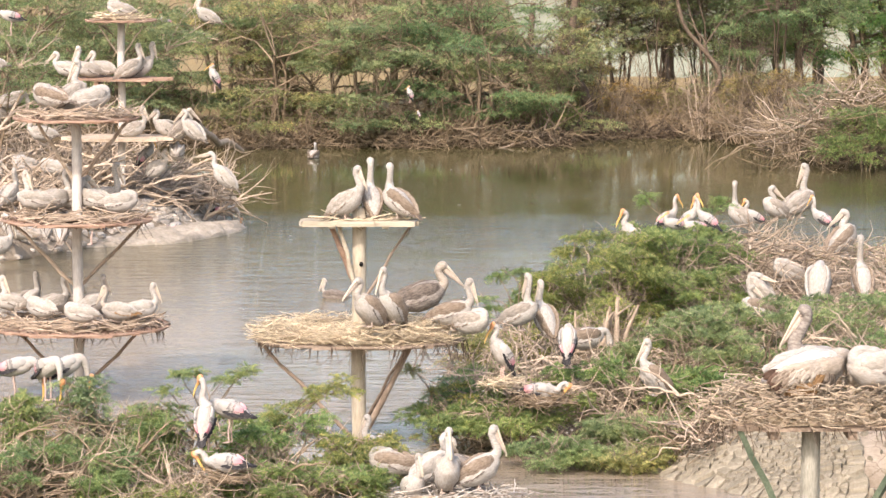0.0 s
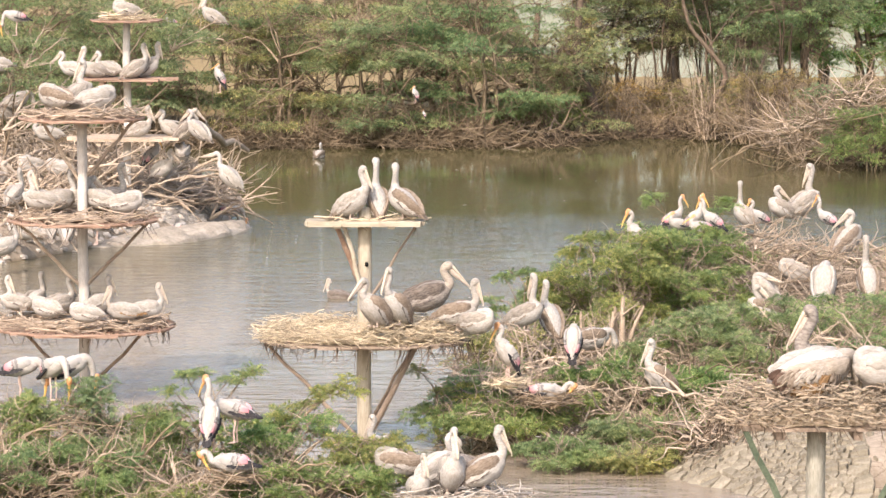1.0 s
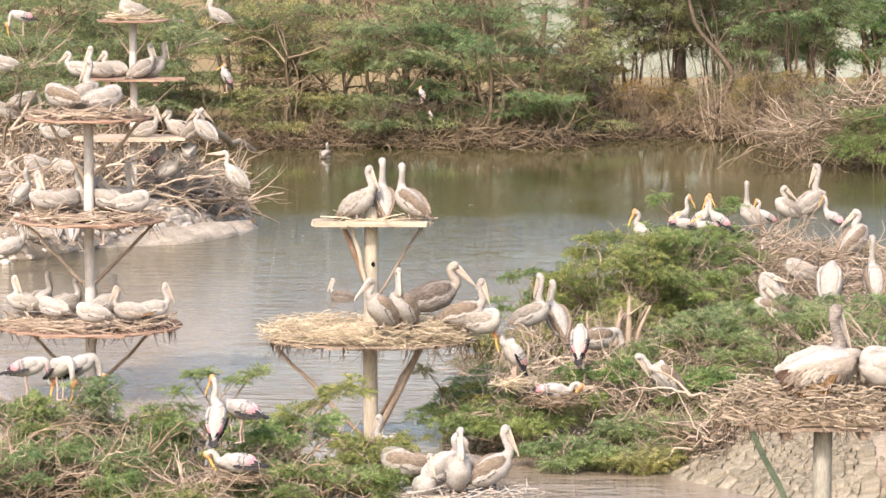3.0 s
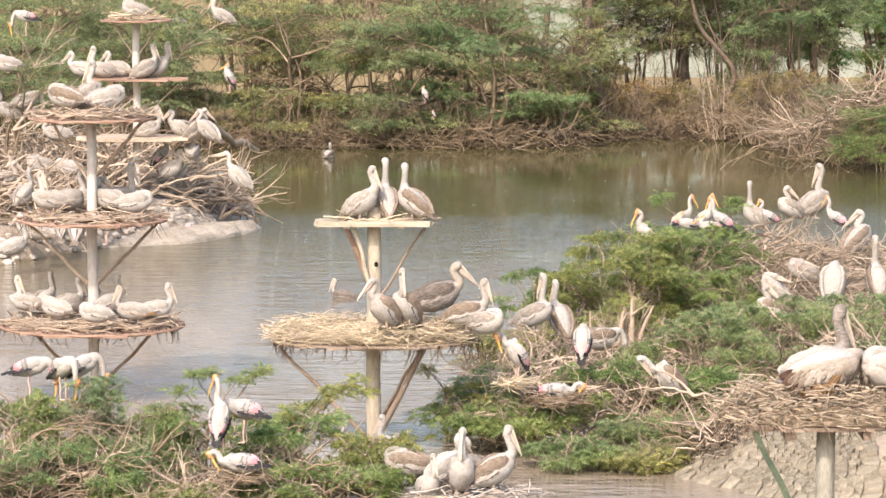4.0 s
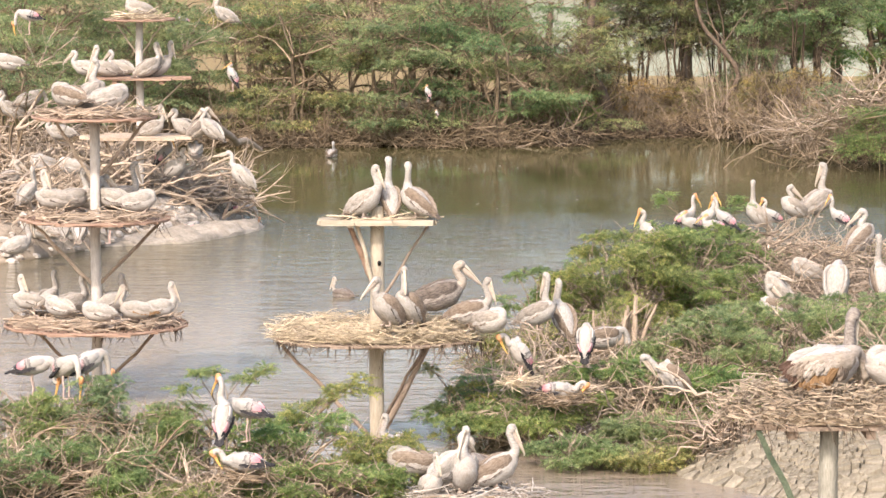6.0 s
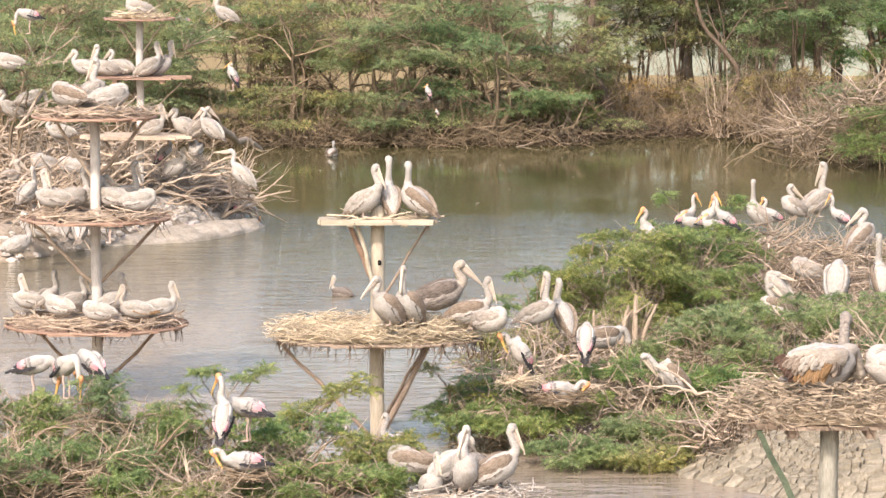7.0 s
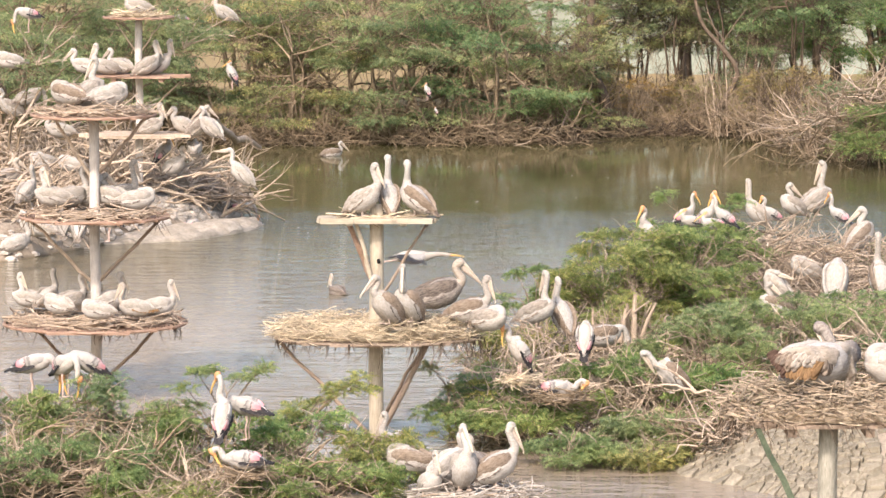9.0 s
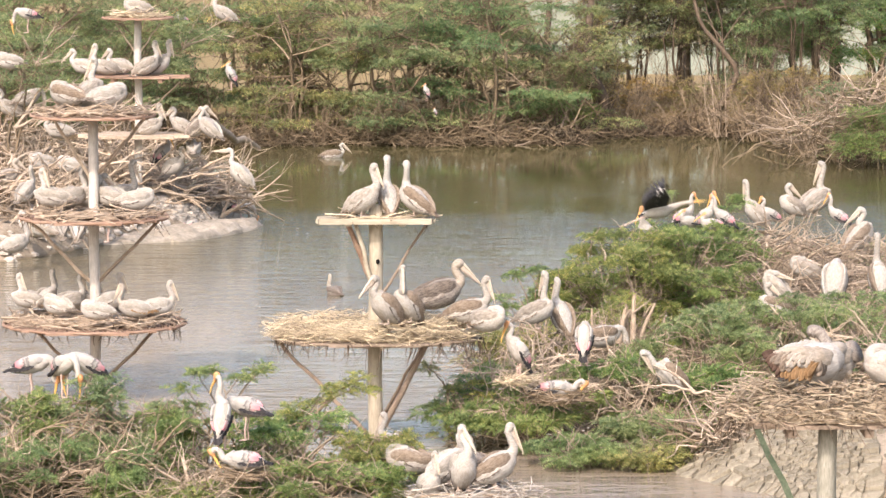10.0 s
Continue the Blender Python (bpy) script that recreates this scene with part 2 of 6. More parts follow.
M_FACE = grained("stork_face", (0.56, 0.26, 0.12), (0.68, 0.37, 0.18), 20, rough=0.6)
M_LEG = grained("pink_leg", (0.48, 0.34, 0.29), (0.64, 0.50, 0.44), 20, rough=0.6)
M_LEG_GREY = grained("grey_leg", (0.30, 0.24, 0.20), (0.50, 0.42, 0.36), 20, rough=0.6)
M_STORK_WING = banded("stork_wing", [(0.0, (0.02, 0.02, 0.024)), (0.16, (0.03, 0.03, 0.035)), (0.20, (0.50, 0.20, 0.24)), (0.40, (0.50, 0.36, 0.36)),
                                     (0.44, (0.07, 0.068, 0.068)), (0.48, (0.36, 0.345, 0.325)), (0.57, (0.12, 0.115, 0.115)), (0.61, (0.37, 0.355, 0.335)), (1.0, (0.37, 0.355, 0.335))])
M_EYE = nodes_of("eye_dark", 0.2, 0.5)[0]
M_EYE.node_tree.nodes["Principled BSDF"].inputs["Base Color"].default_value = (0.01, 0.01, 0.01, 1)


# ---- mesh tools ----
def mesh_from(name, verts, faces, mat, smooth=False):
    me = bpy.data.meshes.new(name)
    me.from_pydata([tuple(v) for v in verts], [], faces)
    me.materials.append(mat)
    if smooth:
        me.polygons.foreach_set("use_smooth", [True] * len(me.polygons))
    me.update()
    return me


def child(name, me, parent, m=None, label=""):
    ob = new(name, me)
    ob.parent = parent
    if m is not None:
        ob.matrix_basis = m
    if label:
        ob["label"] = label
    return ob


def thing(name, m, label, category, group="", kind=""):
    ob = new(name)
    ob.empty_display_size = 0.2
    ob.matrix_basis = m
    return tagged(ob, label, category, group, kind)


def spline(pts, steps=4):
    """Catmull-Rom through the points."""
    p = [np.array(q, float) for q in pts]
    p = [2 * p[0] - p[1]] + p + [2 * p[-1] - p[-2]]
    out = []
    for i in range(1, len(p) - 2):
        for k in range(steps):
            t = k / steps
            out.append(0.5 * (2 * p[i] + (p[i + 1] - p[i - 1]) * t + (2 * p[i - 1] - 5 * p[i] + 4 * p[i + 1] - p[i + 2]) * t * t
                              + (3 * p[i] - p[i - 1] - 3 * p[i + 1] + p[i + 2]) * t ** 3))
    out.append(p[-2])
    return out


def loft(rows, seg=10, side=(0, 1, 0), steps=4):
    """Rings along a smooth spine. rows: x, y, z, half width (along side), half height."""
    full = spline(rows, steps)
    pts = [r[:3] for r in full]
    verts, faces = [], []
    ref = np.array(side, float)
    for i, r in enumerate(full):
        t = pts[min(i + 1, len(pts) - 1)] - pts[max(i - 1, 0)]
        t = t / (np.linalg.norm(t) + 1e-9)
        s = ref - t * ref.dot(t)
        s = s / (np.linalg.norm(s) + 1e-9)
        u = np.cross(t, s)
        ref = s
        for k in range(seg):
            a = 2 * math.pi * k / seg
            verts.append(r[:3] + s * (math.cos(a) * max(r[3], 0.002)) + u * (math.sin(a) * max(r[4], 0.002)))
    n = len(full)
    for i in range(n - 1):
        for k in range(seg):
            a, b = i * seg + k, i * seg + (k + 1) % seg
            faces.append((a, b, b + seg, a + seg))
    faces.append(tuple(range(seg - 1, -1, -1)))
    faces.append(tuple(range((n - 1) * seg, n * seg)))
    return verts, faces


def joined(*pieces):
    verts, faces = [], []
    for v, f in pieces:
        k = len(verts)
        verts += list(v)
        faces += [tuple(i + k for i in q) for q in f]
    return verts, faces


def box(x0, x1, y0, y1, z0, z1, wob=0.0, rng=None):
    v = [(x, y, z) for z in (z0, z1) for y in (y0, y1) for x in (x0, x1)]
    if wob:
        v = [tuple(c + rng.uniform(-wob, wob) for c in q) for q in v]
    return v, [(0, 2, 3, 1), (4, 5, 7, 6), (0, 1, 5, 4), (2, 6, 7, 3), (0, 4, 6, 2), (1, 3, 7, 5)]


def tubes(paths, seg=3):
    """Many thin tubes at once. paths: lists of (point, radius)."""
    verts, faces = [], []
    for path in paths:
        base = len(verts)
        pts = [np.array(p, float) for p, _ in path]
        ref = np.array((0.31, 0.57, 0.76))
        for i, (p, r) in enumerate(path):
            t = pts[min(i + 1, len(pts) - 1)] - pts[max(i - 1, 0)]
            t = t / (np.linalg.norm(t) + 1e-9)
            s = np.cross(t, ref)
            s = s / (np.linalg.norm(s) + 1e-6)
            u = np.cross(t, s)
            for k in range(seg):
                a = 2 * math.pi * k / seg
                verts.append(pts[i] + s * (math.cos(a) * r) + u * (math.sin(a) * r))
        for i in range(len(path) - 1):
            for k in range(seg):
                a, b = base + i * seg + k, base + i * seg + (k + 1) % seg
                faces.append((a, b, b + seg, a + seg))
    return verts, faces


def bent_stick(rng, start, way, length, radius, bend=0.35, n=5, taper=0.35):
    p, d = np.array(start, float), np.array(way, float)
    d = d / (np.linalg.norm(d) + 1e-9)
    path = []
    for i in range(n):
        path.append((p.copy(), radius * (1 - (1 - taper) * i / (n - 1))))
        d = d + rng.normal(0, bend, 3)
        d = d / np.linalg.norm(d)
        p = p + d * (length / (n - 1))
    return path


# ---- foliage ----
def frond_mesh(name, centres, ups, mat, rng, size, pairs=4, leaf=(0.28, 0.085)):
    """Feathery fronds: each a row of paired leaflets on a drooping stalk, all in one mesh."""
    n = len(centres)
    az = rng.uniform(0, 2 * math.pi, n)
    out = np.stack([np.cos(az), np.sin(az), rng.normal(0.0, 0.28, n)], 1) + ups * np.array((0.7, 0.7, 0.45))
    out /= np.linalg.norm(out, axis=1, keepdims=True)
    tilt = rng.normal(0, 0.8, (n, 3)) + np.array((0, -0.35, 1.0))
    side = np.cross(out, tilt)
    side /= np.linalg.norm(side, axis=1, keepdims=True) + 1e-9
    nor = np.cross(side, out)
    s = size * rng.uniform(0.6, 1.3, n)[:, None]
    quads = []
    for i in range(pairs):
        f = (i + 0.6) / pairs
        stem = centres + out * s * f - np.array((0, 0, 1.0)) * s * 0.25 * f * f
        for sg in (-1, 1):
            d = side * sg * 0.8 + out * 0.55 + nor * rng.normal(0.1, 0.25, (n, 1))
            d /= np.linalg.norm(d, axis=1, keepdims=True)
            w = out * leaf[1] * s * 1.15
            tip = stem + d * s * leaf[0] * (1.15 - 0.5 * f)
            quads.append(np.stack([stem - w, tip, stem + w], 1))
    v = np.concatenate(quads, 0).reshape(-1, 3)
    me = bpy.data.meshes.new(name)
    k = len(v) // 3
    me.vertices.add(len(v))
    me.vertices.foreach_set("co", v.astype(np.float32).ravel())
    me.loops.add(3 * k)
    me.loops.foreach_set("vertex_index", np.arange(3 * k, dtype=np.int32))
    me.polygons.add(k)
    me.polygons.foreach_set("loop_start", np.arange(0, 3 * k, 3, dtype=np.int32))
    me.materials.append(mat)
    me.update(calc_edges=True)
    return me


def pads_in(rng, n, rx, ry, z0, z1, flat=0.35):
    """Places for leaf pads: thickest towards the outside and the top of the crown."""
    out = []
    while len(out) < n:
        q = rng.uniform(-1, 1, 3)
        r = math.sqrt(q[0] ** 2 + q[1] ** 2 + (max(q[2], 0) ** 2))
        if r > 1 or (r < 0.45 and rng.random() < 0.7):
            continue
        out.append((q[0] * rx, q[1] * ry, z0 + (z1 - z0) * (q[2] * 0.5 + 0.5)))
    return out


def pad_points(rng, pads, per, spread, flat=0.24):
    cs, us = [], []
    for p in pads:
        r = spread * rng.uniform(0.6, 1.4)
        q = rng.normal(0, 1, (per, 3))
        q /= np.linalg.norm(q, axis=1, keepdims=True)
        q *= rng.uniform(0.3, 1.0, (per, 1)) ** 0.6
        cs.append(np.array(p) + q * np.array((r, r, r * flat)))
        us.append(q)
    return np.concatenate(cs), np.concatenate(us)


def limb(rng, a, b, r0, r1, sag=0.12, n=6):
    a, b = np.array(a, float), np.array(b, float)
    ln = np.linalg.norm(b - a)
    path = []
    off = rng.normal(0, sag * ln, 3)
    for i in range(n):
        t = i / (n - 1)
        p = a + (b - a) * t + off * math.sin(math.pi * t) + np.array((0, 0, sag * ln * math.sin(math.pi * t)))
        path.append((p + rng.normal(0, 0.012 * ln, 3), r0 + (r1 - r0) * t))
    return path


def tree(name, x, y, z, rx, ry, z0, z1, pads, per, size, mat, label, category, seed, spread=0.5, trunk=0.09, stems=3, group="", bark=None, pairs=4, twigs=2, leaf=(0.30, 0.055), pads_at=None, flat=0.24, twig_r=0.010):
    """Stems from one stool, limbs to the leaf pads, bare twigs and a broken crown of fronds."""
    rng = np.random.default_rng(seed)
    root = thing(name, pose(x, y, z), label, category, group)
    ps = pads_at or pads_in(rng, pads, rx, ry, z0, z1)
    paths, forks = [], []
    for i in range(stems):
        a = rng.uniform(0, 2 * math.pi)
        top = (math.cos(a) * rx * 0.4 * rng.random(), math.sin(a) * ry * 0.4, z0 + (z1 - z0) * rng.uniform(0.25, 0.6))
        base = (math.cos(a) * 0.12, math.sin(a) * 0.12, -0.25)
        path = limb(rng, base, top, trunk, trunk * 0.55, 0.06, 7)
        paths.append(path)
        forks += [p for p, _ in path[3:]]
    for p in ps:
        f = min(forks, key=lambda q: np.linalg.norm(q - np.array(p)) + rng.uniform(0, 0.8))
        path = limb(rng, f, p, trunk * 0.42, 0.008, 0.1)
        paths.append(path)
        for k in range(twigs):
            q = path[rng.integers(2, 6)][0]
            paths.append(bent_stick(rng, q, rng.normal(0, 1, 3), rng.uniform(0.3, 0.9) * spread * 2, twig_r, 0.4, 4))
    v, f = tubes(paths, 3)
    child("trunk", mesh_from("trunk", v, f, bark or M_BARK, True), root)
    cs, us = pad_points(rng, ps, per, spread, flat)
    child("crown", frond_mesh("crown", cs, us, mat, rng, size, pairs, leaf), root)
    return root


def tangle(name, x, y, z, rx, ry, h, n, length, radius, mat, label, category, seed, lie=0.25, bend=0.3, group="", kind="stuff", dome=True):
    """A heap of dead branches, lying over one another."""
    rng = np.random.default_rng(seed)
    paths = []
    for i in range(n):
        q = rng.uniform(-1, 1, 2)
        while q.dot(q) > 1:
            q = rng.uniform(-1, 1, 2)
        top = h * (1 - q.dot(q)) ** 0.5 if dome else h
        p = (q[0] * rx, q[1] * ry, top * rng.uniform(0.0, 1.0) ** 0.6)
        a = rng.uniform(0, 2 * math.pi)
        way = (math.cos(a), math.sin(a), rng.normal(0.05, lie))
        ln = length * rng.uniform(0.4, 1.3)
        path = bent_stick(rng, p, way, ln, radius * rng.uniform(0.5, 1.5), bend, 5)
        paths.append(path)
        if rng.random() < 0.5:
            q0, r0 = path[rng.integers(1, 4)]
            paths.append(bent_stick(rng, q0, np.array(way) + rng.normal(0, 0.7, 3), ln * 0.45, r0 * 0.6, bend, 4))
    v, f = tubes(paths, 3)
    ob = new(name, mesh_from(name, v, f, mat, True))
    ob.matrix_basis = pose(x, y, z)
    return tagged(ob, label, category, group, kind)


# ---- setting: one sheet of ground, the pond over it ----
def bump01(v, a, b):
    t = min(1.0, max(0.0, (v - a) / (b - a)))
    return t * t * (3 - 2 * t)


def mound(x, y, cx, cy, rx, ry, h, p=2.0, inner=0.75):
    d = (abs((x - cx) / rx) ** p + abs((y - cy) / ry) ** p) ** (1 / p)
    return h * (1 - bump01(d, inner, 1.12)) * 1.0


def ground_height(x, y):
    n = noise.fractal(Vector((x * 0.35, y * 0.25, 0.0)), 1.0, 2.0, 4)
    fine = noise.fractal(Vector((x * 1.7, y * 1.4, 3.0)), 1.0, 2.0, 3)
    wob = n * 0.8
    shore = 121.0 + 4.0 * bump01(x, 3.0, 5.0) - 10.0 * bump01(x, 8.6, 11.5) - 5.0 * bump01(-x, 7.0, 12.0)
    lands = (
        1.45 * bump01(y + wob, shore - 2.0, shore + 3.5) - 1.6 * bump01(y, 146, 162) * bump01(x, 2.5, 7.0),
        mound(x, y - 1.7 * min(2.6, max(0.0, x + 9.3)) - 0.5 * max(0.0, x + 6.7) + wob * 0.5, -13.4, 97.0, 9.6, 9.2, 1.6, 3.0),
        mound(x + wob * 0.3, y + wob * 0.5, 9.4, 71.5, 9.2, 10.4, 1.40, 3.0),
        mound(x + wob * 0.3, y + wob * 0.3, 7.4, 61.5, 5.8, 6.0, 1.6, 2.2, 0.35),
        mound(x, y, -4.9, 54.3, 5.3, 2.9, 1.30, 2.6),
        mound(x, y, 0.6, 54.2, 1.3, 1.9, 1.0, 2.4),
        mound(x, y, 6.2, 41.0, 4.5, 9.5, 1.1, 3.0),
        3.0 * bump01(30 - y, 0, 14),
    )
    z = -0.9 + max(lands)
    return z + 0.10 * n + 0.05 * fine


def grown_axis(lo, hi, step, far):
    mid = list(np.arange(lo, hi + 0.01, step))
    a, s, out = lo, step, []
    while a > -far:
        s *= 1.5
        a -= s
        out.append(a)
    low = out[::-1]
    a, s, out = hi, step, []
    while a < far:
        s *= 1.5
        a += s
        out.append(a)
    return low + mid + out


def ground():
    xs, ys = grown_axis(-18, 20, 0.34, 4200), grown_axis(40, 150, 0.34, 4200)
    verts = [(x, y, ground_height(x, y)) for y in ys for x in xs]
    w = len(xs)
    faces = [(j * w + i, j * w + i + 1, j * w + w + i + 1, j * w + w + i) for j in range(len(ys) - 1) for i in range(w - 1)]
    land = tagged(new("ground", mesh_from("ground", verts, faces, M_GROUND, True)), "pale dried silt banks and brown pond bed", "ground", kind="structure")
    wv = [(x, y, 0.0) for y in (-4200, 60, 4200) for x in (-4200, 0, 4200)]
    wf = [(j * 3 + i, j * 3 + i + 1, j * 3 + 4 + i, j * 3 + 3 + i) for j in range(2) for i in range(2)]
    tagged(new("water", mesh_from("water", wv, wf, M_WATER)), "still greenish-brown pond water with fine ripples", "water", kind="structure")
    return land


GROUND = ground()


# ---- nest towers ----
def round_post(h, r, seed, seg=14):
    rng = np.random.default_rng(seed)
    rows = []
    for i in range(7):
        t = i / 6
        rows.append((rng.normal(0, r * 0.08), rng.normal(0, r * 0.08), h * t, r * (1.06 - 0.12 * t), r * (1.06 - 0.12 * t)))
    return loft(rows, seg, (1, 0, 0), 2)


def deck_planks(parent, z, rx, ry, mat, seed, planks=7, thick=0.05, label="", deep=0.09, oval=0.85):
    """A deck of boards side by side, cut to an oval, on two bearers."""
    rng = np.random.default_rng(seed)
    w = 2 * ry / planks
    for i in range(planks):
        y = -ry + w * (i + 0.5)
        half = rx * math.sqrt(max(0.08, 1 - (y / ry) ** 2 * oval)) * rng.uniform(0.97, 1.03)
        v, f = box(-half, half, y - w * 0.46, y + w * 0.46, 0, thick, 0.012, rng)
        child("plank", mesh_from("plank", v, f, mat), parent, pose(0, 0, z + rng.uniform(-0.008, 0.008), 0, 0, rng.uniform(-1, 1)), label)
    for s in (-0.45, 0.45):
        v, f = box(-0.05, 0.05, -ry * 0.9, ry * 0.9, -deep, -0.002)
        child("bearer", mesh_from("bearer", v, f, mat), parent, pose(rx * s, 0, z))


def deck_round(parent, z, r, mat, seed, thick=0.07, squash=1.0):
    """A round deck: a disc of boards with a rim hoop."""
    rng = np.random.default_rng(seed)
    n = 9
    w = 2 * r / n
    for i in range(n):
        y = -r + w * (i + 0.5)
        half = math.sqrt(max(0.02, r * r - y * y)) * 0.98
        v, f = box(-half, half, (y - w * 0.47) * squash, (y + w * 0.47) * squash, 0, thick * 0.6, 0.006, rng)
        child("board", mesh_from("board", v, f, mat), parent, pose(0, 0, z))
    ring = [(np.array((math.cos(a) * r, math.sin(a) * r * squash, z + thick * 0.5 + rng.normal(0, 0.006))), thick * 0.5) for a in np.linspace(0, 2 * math.pi, 41)]
    v, f = tubes([ring], 6)
    child("rim", mesh_from("rim", v, f, mat, True), parent)


def brace(parent, a, b, r, mat, seed, label="", seg=7):
    rng = np.random.default_rng(seed)
    a, b = np.array(a, float), np.array(b, float)
    path = [(a + (b - a) * t + rng.normal(0, 0.012, 3) * (0 < t < 1), r * (1.1 - 0.25 * t)) for t in np.linspace(0, 1, 6)]
    v, f = tubes([path], seg)
    child("brace", mesh_from("brace", v, f, mat, seg > 4), parent, None, label)


def nest(x, y, z, rx, ry, h, n, label, seed, mat=None, length=0.5, radius=0.009, hang=0, group="stick nests", fringe=1.0, mess=0.7, brown=0.25):
    """A heap of sticks built up towards its rim, with a shallow cup and ends that hang over the edge."""
    rng = np.random.default_rng(seed)
    paths, loose = [], []
    for i in range(n):
        a, q = rng.uniform(0, 2 * math.pi), rng.uniform(0, 1) ** 0.5
        lift = h * (0.35 + 0.65 * math.exp(-((q - 0.72) / 0.28) ** 2)) * rng.uniform(0.05, 1.0)
        p = np.array((math.cos(a) * q * rx, math.sin(a) * q * ry, lift))
        b = a + math.pi / 2 + rng.normal(0, mess)
        way = np.array((math.cos(b), math.sin(b), rng.normal(0, 0.07 + 0.09 * mess)))
        ln = length * rng.uniform(0.5, 1.4)
        paths.append(bent_stick(rng, p - way * ln * 0.5, way, ln, radius * rng.uniform(0.6, 1.5), 0.14, 4, 0.6))
    for i in range(hang):
        a = rng.uniform(0, 2 * math.pi)
        p = np.array((math.cos(a) * rx * rng.uniform(0.85, 1.0), math.sin(a) * ry * rng.uniform(0.85, 1.0), 0.0))
        loose.append(bent_stick(rng, p, (rng.normal(0, 0.3), rng.normal(0, 0.3), -1), rng.uniform(0.10, 0.40), radius * fringe, 0.2, 4))
    few = int(len(paths) * brown)
    dark, paths = paths[:few], paths[few:]
    v, f = tubes(paths, 4)
    core = [(0, 0, 0.0, rx * 0.60, ry * 0.60), (0, 0, h * 0.22, rx * 0.64, ry * 0.64), (0, 0, h * 0.42, rx * 0.55, ry * 0.55), (0, 0, h * 0.34, rx * 0.3, ry * 0.3)]
    cv, cf = loft(core, 20, (1, 0, 0), 2)
    root = thing("nest", pose(x, y, z), label, "nest", group)
    child("stick_mass", mesh_from("stick_mass", list(v) + list(cv), f + [tuple(i + len(v) for i in q) for q in cf], mat or M_STRAW, False), root)
    tagged(child("dark_stick_mass", mesh_from("dark_stick_mass", *tubes(dark, 4), M_TWIG_PALE), root), "browner sticks among the pale ones", kind="stuff")
    if loose:
        tagged(child("twig_fringe", mesh_from("twig_fringe", *tubes(loose, 4), M_TWIG_DARK, True), root), "dark twigs hanging from the edge", kind="stuff")
    shapes = [mesh_from("stick", *tubes([bent_stick(rng, (-length * 0.7, 0, 0), (1, 0, 0), length * 1.4, radius * 1.6, 0.10, 6, 0.5)], 5), mat or M_STRAW, True) for k in range(5)]
    for i in range(min(60, n // 8)):
        a, q = rng.uniform(0, 2 * math.pi), rng.uniform(0.5, 1.0)
        child("stick", shapes[i % 5], root, pose(math.cos(a) * q * rx, math.sin(a) * q * ry, h * rng.uniform(0.35, 1.0), rng.uniform(0, 360), rng.normal(0, 9), math.degrees(a) + 90 + rng.normal(0, 43 * mess)))
    return root


def centre_tower():
    t = thing("nest_tower", pose(-0.98, 62.5, 0), "pale weathered timber nest tower with two decks", "nest tower", "nest towers")
    v, f = round_post(5.1, 0.108, 3)
    child("post", mesh_from("post", v, f, M_POST, True), t, pose(0, 0, -1.5))
    knot = loft([(0, -0.112, 0, 0.03, 0.04), (0, -0.104, 0, 0.022, 0.03), (0, -0.085, 0, 0.004, 0.006)], 9, (1, 0, 0), 2)
    child("knot_hole", mesh_from("knot_hole", *knot, M_EYE, True), t, pose(0.03, 0.0, 2.76), "dark knot hole")
    deck_planks(t, 3.34, 0.88, 0.42, M_PLANK, 5, 5, 0.07, deep=0.03, oval=0.2)
    deck_round(t, 1.58, 1.5, M_BRACE, 6, 0.05, 0.62)
    brace(t, (-0.05, 0.06, 2.45), (-0.42, -0.1, 3.34), 0.045, M_PLANK_RED, 7)
    brace(t, (-0.02, -0.10, 2.30), (-0.30, -0.22, 3.34), 0.035, M_PLANK, 8)
    brace(t, (0.05, 0.0, 2.2), (0.75, 0.1, 3.30), 0.022, M_BRACE, 9)
    brace(t, (0.12, -0.05, 0.30), (0.78, -0.45, 1.62), 0.046, M_BRACE, 10)
    brace(t, (0.10, -0.25, 0.45), (0.70, -0.75, 1.60), 0.024, M_TWIG_DARK, 11)
    brace(t, (-0.06, 0.0, 0.10), (-1.45, -0.2, 1.60), 0.032, M_BRACE, 12)


def front_left_tower():
    t = thing("nest_tower", pose(-5.61, 68.0, 0), "limewashed timber post carrying three round nest decks", "nest tower", "nest towers")
    v, f = round_post(6.1, 0.085, 13)
    child("post", mesh_from("post", v, f, M_POST_WHITE, True), t, pose(0, 0, -1.5))
    deck_round(t, 4.52, 1.0, M_PLANK_RED, 14, 0.05)
    deck_round(t, 2.88, 1.2, M_PLANK_RED, 15, 0.05)
    deck_round(t, 1.16, 1.47, M_PLANK_RED, 16, 0.05)
    for i, (a, b) in enumerate((((-0.05, 0, 3.55), (-0.62, -0.1, 4.50)), ((0.05, 0, 3.60), (0.95, -0.1, 4.60)), ((-0.05, 0, 1.85), (-1.05, -0.1, 2.86)),
                                ((0.06, 0, 1.85), (1.05, -0.1, 2.86)), ((-0.06, 0, 0.15), (-1.0, -0.2, 1.14)), ((0.05, 0, 0.10), (1.0, -0.2, 1.14)))):
        brace(t, a, b, 0.03, M_BRACE if i in (1, 3, 4, 5) else M_STICK, 20 + i)


